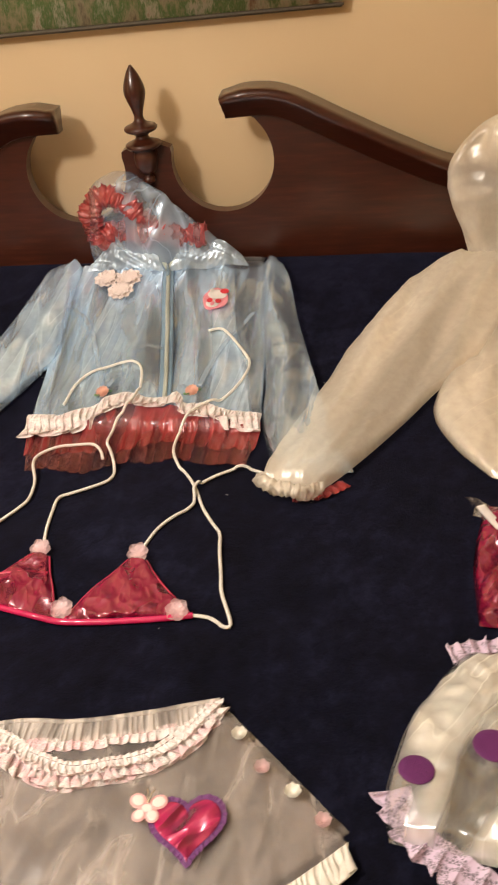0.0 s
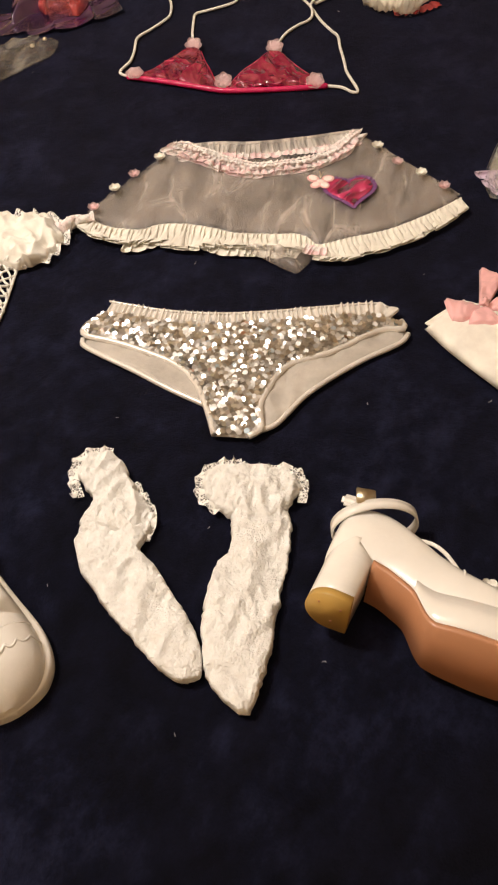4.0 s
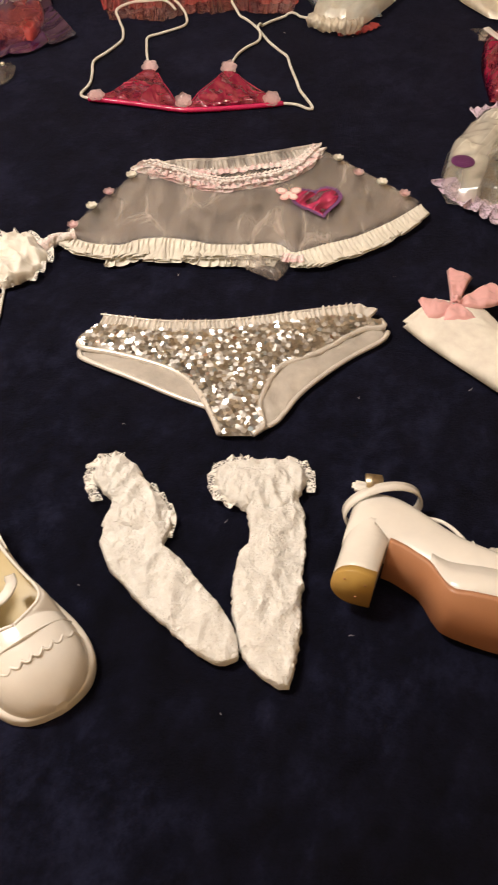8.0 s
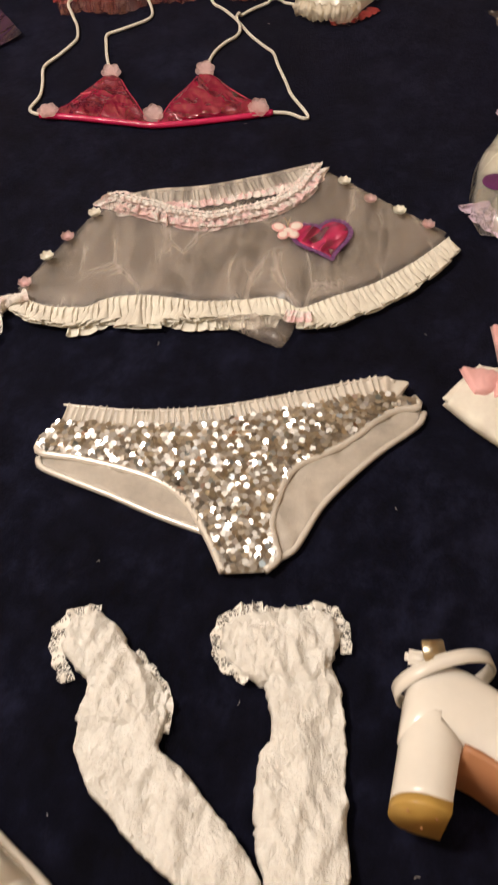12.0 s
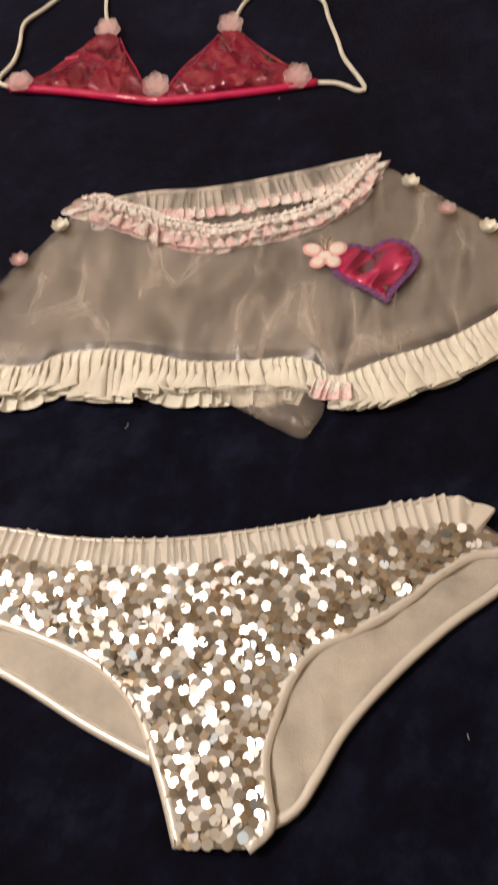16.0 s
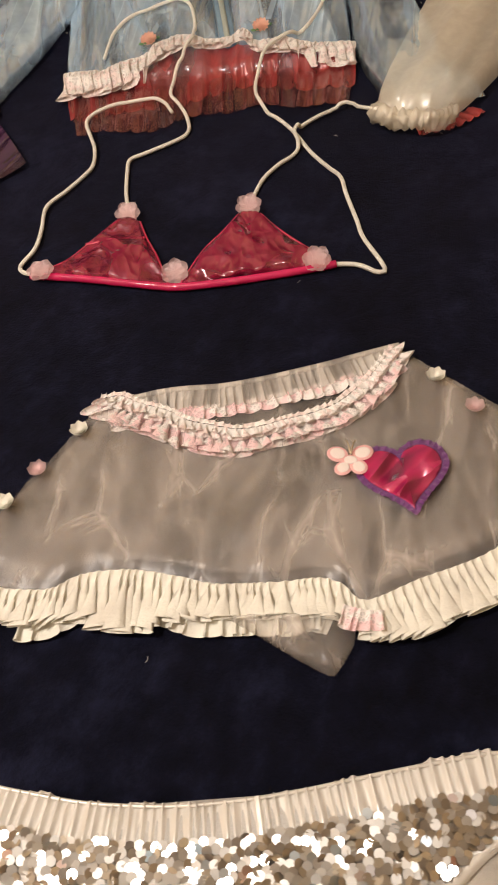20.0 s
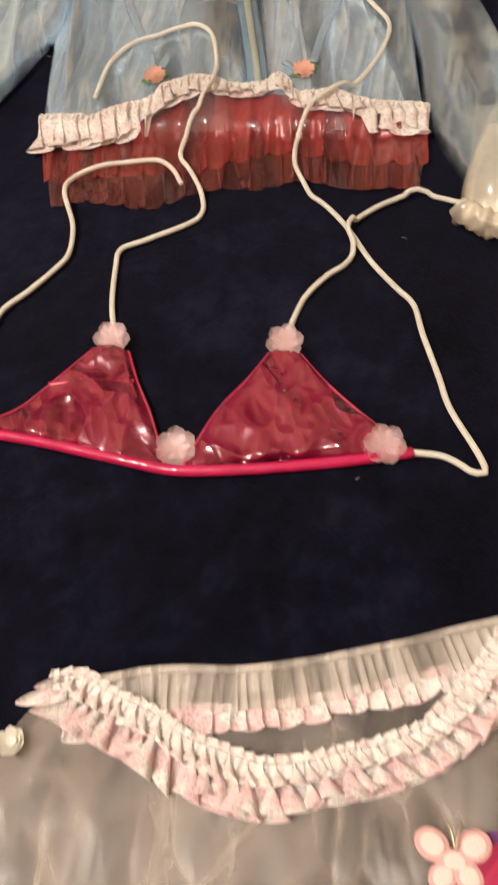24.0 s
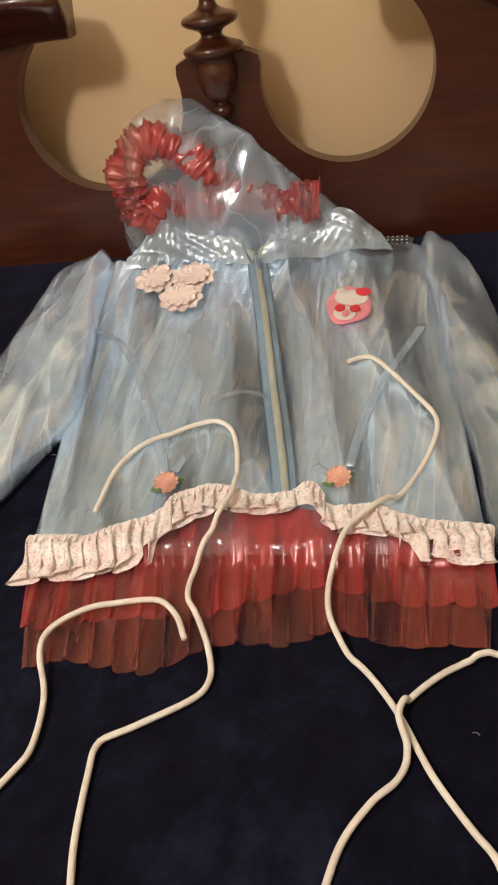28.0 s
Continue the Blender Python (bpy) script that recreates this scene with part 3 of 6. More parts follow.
def headboard():
    ob = thing("headboard", -0.248, 1.525, "dark mahogany headboard with swan-neck pediment and turned finial", "headboard", z=-0.64)
    neck = [tuple(q) for q in smooth(NECK, 40)]
    right = half_outline() + neck + [(0.97, -0.45)]
    ring = right + [(-x, z) for x, z in reversed(right) if x > 1e-6]
    bm = bmesh.new()
    face = bm.faces.new([bm.verts.new((x, -0.014, z)) for x, z in ring])
    made = bmesh.ops.extrude_face_region(bm, geom=[face])
    bmesh.ops.translate(bm, verts=[v for v in made["geom"] if isinstance(v, bmesh.types.BMVert)], vec=(0, 0.03, 0))
    bmesh.ops.triangulate(bm, faces=[f for f in bm.faces if len(f.verts) > 4])
    bmesh.ops.transform(bm, matrix=HEAD, verts=bm.verts)
    part("panel", bm, WOOD, ob, flat=True)
    # moulded cornice that follows each swan-neck
    prof = [(-0.026, -0.016), (-0.022, -0.030), (-0.008, -0.033), (-0.004, -0.046), (0.010, -0.050), (0.016, -0.062), (0.026, -0.062), (0.030, -0.05), (0.030, 0.02), (-0.026, 0.02)]
    for side in (1, -1):
        p = smooth(NECK, 60)
        t = np.gradient(p, axis=0)
        t /= np.linalg.norm(t, axis=1)[:, None]
        bm = bmesh.new()
        rings = []
        for k in range(60):
            grow = 1 if k > 3 else 0.86 + 0.05 * k
            rings.append([bm.verts.new((side * (p[k][0] - t[k][1] * n), d * grow, p[k][1] + t[k][0] * n * grow)) for n, d in prof])
        grid_faces(bm, rings, True)
        bm.faces.new(rings[0])
        bm.faces.new(rings[-1])
        bmesh.ops.transform(bm, matrix=HEAD, verts=bm.verts)
        part("swan_neck_cornice", bm, WOOD, ob)
        box("post", (0.085, 0.085, 0.95), HEAD @ Matrix.Translation((side * 1.01, 0, -0.165)), WOOD, ob, bevel=0.008)
        turned("post_cap", [(0.03, 0), (0.05, 0.01), (0.03, 0.03), (0.045, 0.06), (0.03, 0.10), (0.005, 0.14)], WOOD, ob, HEAD @ Matrix.Translation((side * 1.01, 0, 0.31)))
    turned("finial", [(0.003, 0.0), (0.011, 0.004), (0.012, 0.012), (0.006, 0.020), (0.017, 0.026), (0.024, 0.050), (0.022, 0.068), (0.034, 0.074), (0.035, 0.082), (0.016, 0.090), (0.014, 0.098), (0.031, 0.106), (0.032, 0.114), (0.014, 0.122), (0.009, 0.132), (0.012, 0.146), (0.0205, 0.172), (0.0195, 0.190), (0.011, 0.212), (0.002, 0.226)], WOOD, ob, HEAD @ Matrix.Translation((0, -0.022, 0.250)), "glossy turned mahogany finial")
    return ob


headboard()


def wall_art():
    ob = thing("wall_art", -0.5, 1.6, "unframed canvas painting in green, brown and cream hung on wall", "painting", z=0.75)
    m = pose(-0.226, 1.505, 0, 0, -1.7, 5.0)
    box("canvas", (1.25, 0.028, 0.5), m @ Matrix.Translation((-0.225, WALL_GAP - 0.018, 0.790)), ART, ob)
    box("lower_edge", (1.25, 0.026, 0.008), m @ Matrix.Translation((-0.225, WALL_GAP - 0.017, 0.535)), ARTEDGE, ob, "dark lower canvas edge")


wall_art()


def bedding():
    ob = thing("bed", -0.25, 0.4, "bed covered smoothly with a navy plush blanket", "bed", z=-0.64)
    x0, x1, y0, y1 = -1.22, 0.78, -0.74, 1.505
    nx, ny = 150, 170
    bm = bmesh.new()
    rows = []
    for i in range(ny):
        y = y0 + (y1 - y0) * i / (ny - 1)
        line = []
        for j in range(nx):
            x = x0 + (x1 - x0) * j / (nx - 1)
            yy = y + 0.087 * (x + 0.25) * min(1, max(0, (y - 0.8) / 0.4))
            z = bed(x, yy) + 0.0035 * (wob(x, yy, 5, 2.0) + 0.35 * wob(x, yy, 17, 4.0)) - 0.0015
            e = min(x - x0, x1 - x, y - y0) / 0.06
            if e < 1:
                z -= 0.05 * (1 - max(e, 0)) ** 2
            line.append(bm.verts.new((x, yy, z)))
        rows.append(line)
    grid_faces(bm, rows)
    # hanging sides
    edge = [r[0] for r in reversed(rows)] + rows[0][1:-1] + [r[-1] for r in rows]
    hang = [edge]
    for d in (0.04, 0.2, 0.4):
        hang.append([bm.verts.new((v.co.x + (0.02 if v.co.x > x1 - 0.05 else -0.02 if v.co.x < x0 + 0.05 else 0), v.co.y - (0.02 if v in rows[0] else 0), v.co.z - d)) for v in edge])
    grid_faces(bm, hang)
    part("blanket", bm, PLUSH, ob, "navy blue plush blanket with brushed pile")
    box("mattress", (1.88, 2.1, 0.3), Matrix.Translation((-0.22, 0.36, -0.26)), COTTON, ob, bevel=0.03)
    box("bed_frame", (1.86, 2.05, 0.2), Matrix.Translation((-0.22, 0.36, -0.53)), WOOD, ob)


bedding()


# ---------------------------------------------------------------- blue hooded jacket
def hood_shell(name, rows, y_mid, depth, material, parent, label="", lean=0.15, nv=56, seed=0.0, crumple=0.012):
    """A puffed hood that stands against the headboard: rows of (height, left, right) from its base up."""
    p = smooth([(z, a, b) for z, a, b in rows], 48)
    bm = bmesh.new()
    rings = []
    for i, (z, a, b) in enumerate(p):
        s = i / (len(p) - 1)
        d = depth * (1 - s**3) ** 0.5 + 0.004
        ring = []
        for k in range(nv):
            g = 2 * math.pi * k / nv
            cx, hx = (a + b) / 2, (b - a) / 2
            x = cx + hx * math.cos(g)
            y = y_mid + lean * (z - p[0][0]) + d * math.sin(g) * (0.75 if math.sin(g) > 0 else 1.0)
            c = crumple * (noise.noise((x * 16, z * 16, seed + (1 if y > y_mid else 0))) + 0.22 * (0.5 - 2 * abs(noise.noise((x * 34 + z * 12, z * 26 - x * 10, seed)))))
            ring.append(bm.verts.new((x + 0.4 * c, y + c, z + 0.3 * c)))
        rings.append(ring)
    grid_faces(bm, rings, True)
    bm.faces.new(rings[-1])
    return part(name, bm, material, parent, label)


def gathered_roll(name, pts, radius, material, parent, label="", n=150, seed=0.0):
    """A crumpled, gathered band of film along a line in space."""
    p = smooth(pts, n)
    t = np.gradient(p, axis=0)
    bm = bmesh.new()
    rings = []
    for k in range(n):
        d = Vector(t[k]).normalized()
        s = d.cross((0, 1, 0.2)).normalized()
        w = s.cross(d)
        ring = []
        for q in range(14):
            g = 2 * math.pi * q / 14
            at = Vector(p[k]) + radius * (math.cos(g) * s + math.sin(g) * w)
            r = radius * (1 + 0.55 * noise.noise(at * 42 + Vector((0, 0, seed))) + 0.6 * (0.5 - 2 * abs(noise.noise(at * 85))) + 0.3 * noise.noise(at * 210))
            ring.append(bm.verts.new(Vector(p[k]) + r * (math.cos(g) * s + 0.75 * math.sin(g) * w)))
        rings.append(ring)
    grid_faces(bm, rings, True)
    return part(name, bm, material, parent, label)


def jacket():
    ob = thing("blue_jacket", -0.16, 1.1, "translucent pale blue vinyl hooded jacket with red ruffled hem", "jacket")
    drape = [(0.008, 12, 2.2, 1.0), (0.0045, 30, 4.5, 2.0), (0.0015, 70, 14, 4.0)]
    zipline = smooth([(-0.198, 1.413), (-0.173, 1.302), (-0.147, 1.176), (-0.130, 1.096), (-0.118, 1.031)], 40)
    front = shell("front", [(-0.420, 1.432), (-0.395, 1.33), (-0.379, 1.242), (-0.375, 1.152), (-0.366, 1.077), (-0.357, 1.021), (-0.347, 0.962)], [(0.003, 1.463), (0.022, 1.367), (0.029, 1.253), (0.044, 1.162), (0.052, 1.079), (0.061, 0.985)], BLUE, ob, nu=130, nv=150, puff=0.004, lift=0.004, folds=drape, ends=0.12, power=0.3)
    high = top_of(front)
    # sleeves
    sl = [(0.009, 15, 8, 3.0), (0.004, 30, 17, 4.0)]
    shell("sleeve", [(-0.41, 1.435), (-0.455, 1.40), (-0.463, 1.318), (-0.492, 1.165), (-0.511, 1.0), (-0.530, 0.862)], [(-0.385, 1.42), (-0.378, 1.33), (-0.362, 1.17), (-0.388, 1.08), (-0.42, 0.985), (-0.447, 0.888)], BLUE, ob, nu=70, nv=30, puff=0.026, folds=sl, ends=0.1)
    shell("sleeve", [(0.0, 1.43), (0.018, 1.33), (0.028, 1.23), (0.052, 1.097), (0.06, 1.01), (0.080, 0.93), (0.112, 0.85)], [(0.010, 1.475), (0.052, 1.41), (0.090, 1.277), (0.130, 1.146), (0.160, 1.055), (0.192, 0.96), (0.225, 0.875)], BLUE, ob, nu=70, nv=30, puff=0.02, folds=sl, ends=0.1)
    # sleeve ends
    cz = bed(-0.5, 0.86)
    gathered_roll("cuff_lace", [(-0.540, 0.846, cz + 0.018), (-0.515, 0.860, cz + 0.026), (-0.485, 0.877, cz + 0.028), (-0.462, 0.889, cz + 0.024), (-0.446, 0.892, cz + 0.016)], 0.015, ROSE_LACE, ob, "gathered cream lace cuff", n=110, seed=3.0)
    shell("cuff_ruffle", [(-0.535, 0.846), (-0.538, 0.81), (-0.525, 0.775), (-0.500, 0.745)], [(-0.447, 0.890), (-0.432, 0.84), (-0.427, 0.79), (-0.432, 0.745)], RED, ob, "crumpled red vinyl cuff", nu=40, nv=40, puff=0.014, folds=[(0.010, 44, 16, 5.0), (0.005, 90, 50, 6.0)])
    ruffle("cuff_ruffle", [(0.135, 0.815), (0.170, 0.822), (0.208, 0.856)], 0.020, RED, ob, "red vinyl cuff ruffle", waves=7, amp=0.006, lift=0.003, side=-1)
    # hem: lace over two gathered tiers of red film
    hem = [(-0.347, 0.966), (-0.294, 0.972), (-0.261, 0.985), (-0.236, 1.003), (-0.222, 1.025), (-0.189, 1.035), (-0.153, 1.029), (-0.122, 1.034), (-0.097, 1.044), (-0.083, 1.029), (-0.077, 1.015), (-0.039, 1.014), (0.004, 1.001), (0.063, 0.993)]
    lace_end = [(-0.347, 0.921), (-0.290, 0.932), (-0.230, 0.954), (-0.197, 0.990), (-0.150, 1.002), (-0.095, 1.010), (-0.067, 0.985), (-0.005, 0.971), (0.065, 0.964)]
    tiers = [front]
    brow = [(-0.345, 0.955), (-0.29, 0.962), (-0.24, 0.985), (-0.19, 1.020), (-0.12, 1.020), (-0.085, 1.015), (-0.04, 1.000), (0.062, 0.982)]
    skirt_end = [(-0.306, 0.838), (-0.266, 0.842), (-0.222, 0.841), (-0.166, 0.857), (-0.111, 0.872), (-0.064, 0.886), (-0.009, 0.883), (0.056, 0.884)]
    half_way = [(-0.324, 0.878), (-0.266, 0.885), (-0.197, 0.896), (-0.132, 0.923), (-0.068, 0.936), (-0.009, 0.927), (0.060, 0.925)]
    tiers.append(ruffle("hem_ruffle", brow, 0.1, RED_THIN, ob, "sheer red vinyl lower ruffle", waves=20, amp=0.006, lift=0.003, rows=10, fan=0.1, to=skirt_end))
    tiers.append(ruffle("hem_ruffle", brow, 0.06, RED, ob, "gathered red vinyl hem ruffle", waves=17, amp=0.006, lift=0.001, rows=12, seed=4.0, fan=0.1, to=half_way, height=high))
    tiers.append(ruffle("hem_lace", hem, 0.04, ROSE_LACE, ob, "openwork cream and pink lace trim", waves=34, amp=0.007, lift=0.007, rows=10, fan=0.6, height=high, to=lace_end, scallop=24, deep=0.34))
    tiers.append(ruffle("hem_gathering", [(x, y + 0.004) for x, y in hem], 0.011, BLUSH, ob, "gathered white lace heading", waves=60, amp=0.003, lift=0.007, side=-1, rows=5, fan=0.5, height=high, seed=6.0))
    # zip
    zl = [(x, y, high(x, y) + 0.0005) for x, y in zipline]
    strip("zip_tape", zl, 0.024, 0.0016, BLUE_TAPE, ob, "pale blue zip tape")
    strip("zip_teeth", zl, 0.008, 0.0045, ZIP, ob, "pale zip teeth", lift=0.001)
    for end in (-0.226, -0.176):
        strip("collar_zip", [(-0.199, 1.410, high(-0.2, 1.41) + 0.003), (0.5 * (end - 0.2), 1.428, 0.106), (end, 1.436, 0.128)], 0.009, 0.003, ZIP, ob, n=20)
    box("zip_slider", (0.011, 0.018, 0.008), pose(-0.199, 1.415, high(-0.2, 1.413) + 0.006, 25, 0, 8), BLUE_TAPE, ob, "blue zip slider")
    box("zip_pull", (0.007, 0.026, 0.003), pose(-0.194, 1.394, high(-0.194, 1.394) + 0.007, 20, 0, 10), BLUE_TAPE, ob, "blue zip pull")
    # princess seams
    for line in ([(-0.381, 1.290), (-0.346, 1.268), (-0.305, 1.212), (-0.282, 1.160), (-0.252, 1.094), (-0.242, 1.066)], [(-0.220, 1.099), (-0.227, 1.085), (-0.233, 1.069)], [(0.005, 1.278), (-0.024, 1.227), (-0.043, 1.176), (-0.055, 1.128), (-0.063, 1.074)], [(-0.095, 1.077), (-0.088, 1.070), (-0.079, 1.063)]):
        strip("seam", [(x, y, high(x, y) + 0.0006) for x, y in smooth(line, 16)], 0.010, 0.0008, BLUE_SEAM, ob, n=30)
    strip("pocket_seam", on([(-0.213, 1.168), (-0.181, 1.175), (-0.154, 1.175)], 0.0006, high), 0.008, 0.0016, BLUE_SEAM, ob, n=16)
    # collar wings that stand up to the neck
    def seam_at(*line):
        return [(x, y, high(x, y) - 0.002) for x, y in line]
    sheet("collar", seam_at((-0.375, 1.405), (-0.325, 1.410), (-0.27, 1.412), (-0.235, 1.412), (-0.205, 1.408)), [(-0.352, 1.435, 0.108), (-0.318, 1.445, 0.148), (-0.285, 1.445, 0.138), (-0.255, 1.442, 0.133), (-0.226, 1.436, 0.128)], COLLAR, ob, bulge=(0, -0.006, 0.004), crumple=0.003, seed=1.0)
    sheet("collar", seam_at((-0.195, 1.408), (-0.16, 1.415), (-0.12, 1.425), (-0.08, 1.430), (-0.03, 1.435)), [(-0.176, 1.436, 0.126), (-0.150, 1.445, 0.130), (-0.122, 1.450, 0.132), (-0.092, 1.452, 0.142), (-0.050, 1.452, 0.112)], COLLAR, ob, bulge=(0, -0.006, 0.004), crumple=0.003, seed=3.0)
    hood_shell("hood", [(0.085, -0.372, -0.075), (0.126, -0.378, -0.088), (0.156, -0.377, -0.114), (0.186, -0.375, -0.156), (0.212, -0.371, -0.184), (0.240, -0.361, -0.210), (0.262, -0.344, -0.243), (0.276, -0.312, -0.272)], 1.455, 0.030, BLUE_HOOD, ob, "translucent blue vinyl hood", lean=0.05, seed=2.0, crumple=0.012)
    gathered_roll("hood_ruffle", [(-0.350, 1.444, 0.140), (-0.360, 1.444, 0.186), (-0.347, 1.444, 0.224), (-0.320, 1.444, 0.237), (-0.288, 1.444, 0.224), (-0.257, 1.444, 0.197), (-0.225, 1.444, 0.172), (-0.190, 1.444, 0.156), (-0.165, 1.444, 0.146)], 0.020, RED, ob, "crumpled red vinyl ruffle inside the hood", n=240, seed=1.0)
    gathered_roll("hood_ruffle", [(-0.350, 1.444, 0.135), (-0.309, 1.444, 0.165), (-0.274, 1.444, 0.155), (-0.232, 1.444, 0.142)], 0.019, RED, ob, "crumpled red vinyl ruffle inside the hood", n=120, seed=5.0)
    gathered_roll("hood_ruffle", [(-0.178, 1.444, 0.148), (-0.148, 1.444, 0.156), (-0.118, 1.444, 0.155)], 0.020, RED, ob, "crumpled red vinyl ruffle inside the hood", n=60, seed=7.0)
    # decorations sewn on
    cluster = part("flower_applique", bmesh.new(), PEACH, ob, "cluster of three peach fabric blossoms")
    for k, (x, y) in enumerate(((-0.317, 1.368), (-0.269, 1.365), (-0.277, 1.327))):
        blossom("blossom", x, y, high(x, y) + 0.002 + 0.001 * k, 0.028, 10, PEACH, cluster, lean=16, layers=2, cup=0.0, notch=0.0, wide_by=0.95, seed=k)
    px, py = -0.077, 1.308
    patch_z = max(high(px + a, py + b) - 0.28 * b for a in (-0.02, 0, 0.02) for b in (-0.025, 0, 0.025)) + 0.001
    tip = Matrix.Translation((px, py, patch_z)) @ Matrix.Rotation(math.radians(15.5), 4, "X") @ Matrix.Rotation(math.radians(-8), 4, "Z")
    def oval(cx, cy, rx, ry, n=18, wave=0.0):
        return [(cx + rx * math.cos(g) * (1 + wave * math.cos(2 * g + 1)), cy + ry * math.sin(g) * (1 + wave * math.cos(3 * g))) for g in np.linspace(0, 2 * math.pi, n, endpoint=False)]
    badge = plate("patch", oval(0, 0, 0.0245, 0.032, 30, 0.10), 0, 0.003, ROSEPATCH, ob, "pink embroidered patch with white and red shapes", matrix=tip)
    for m, cx, cy, rx, ry in ((WHITE, 0.001, 0.011, 0.0195, 0.0135), (WHITE, -0.001, -0.016, 0.013, 0.012), (WHITE, -0.013, 0.021, 0.005, 0.006), (RUBY, 0.013, 0.021, 0.009, 0.007), (RUBY, -0.008, -0.010, 0.006, 0.006), (RUBY, 0.009, -0.009, 0.006, 0.006), (ROSEPATCH, 0.0, -0.018, 0.004, 0.006)):
        plate("patch_shape", oval(cx, cy, rx, ry), 0.0032 if m is WHITE else 0.0048, 0.0012, m, badge, matrix=tip)
    for x, y in ((-0.236, 1.051), (-0.072, 1.058)):
        z = high(x, y) + 0.001
        rose = blossom("small_rose", x, y, z, 0.0125, 12, ORANGE, ob, "small orange ribbon rose", layers=4, cup=0.55, lean=22)
        for g in (0.7, 3.9):
            plate("leaf", [(x + 0.012 * math.cos(g) + 0.006 * math.cos(q), y + 0.012 * math.sin(g) + 0.004 * math.sin(q)) for q in np.linspace(0, 2 * math.pi, 10, endpoint=False)], z, 0.001, GREEN, rose)
    return top_of(*tiers)


JACKET_TOP = jacket()


def over_jacket(x, y):
    """Height of the blue jacket, or of the bed beside it."""
    return sum(JACKET_TOP(x + a, y + b) for a, b in ((0, 0), (0.006, 0), (-0.006, 0), (0, 0.006), (0, -0.006))) / 5


def label_scrap():
    ob = thing("dotted_net_scrap", -0.05, 1.47, "black dotted net scrap beneath the jacket collar", "fabric scrap")
    shell("net", [(-0.062, 1.492), (-0.03, 1.494), (-0.005, 1.494)], [(-0.06, 1.455), (-0.035, 1.452), (-0.008, 1.458)], BLACK, ob, nu=14, nv=8, puff=0.006, lift=0.004)
    for k in range(24):
        x, y = -0.056 + 0.006 * (k % 8), 1.462 + 0.011 * (k // 8)
        plate("dot", [(x + 0.0015 * math.cos(g), y + 0.0015 * math.sin(g)) for g in np.linspace(0, 2 * math.pi, 6, endpoint=False)], bed(x, y) + 0.0105, 0.0006, WHITE, ob)


label_scrap()


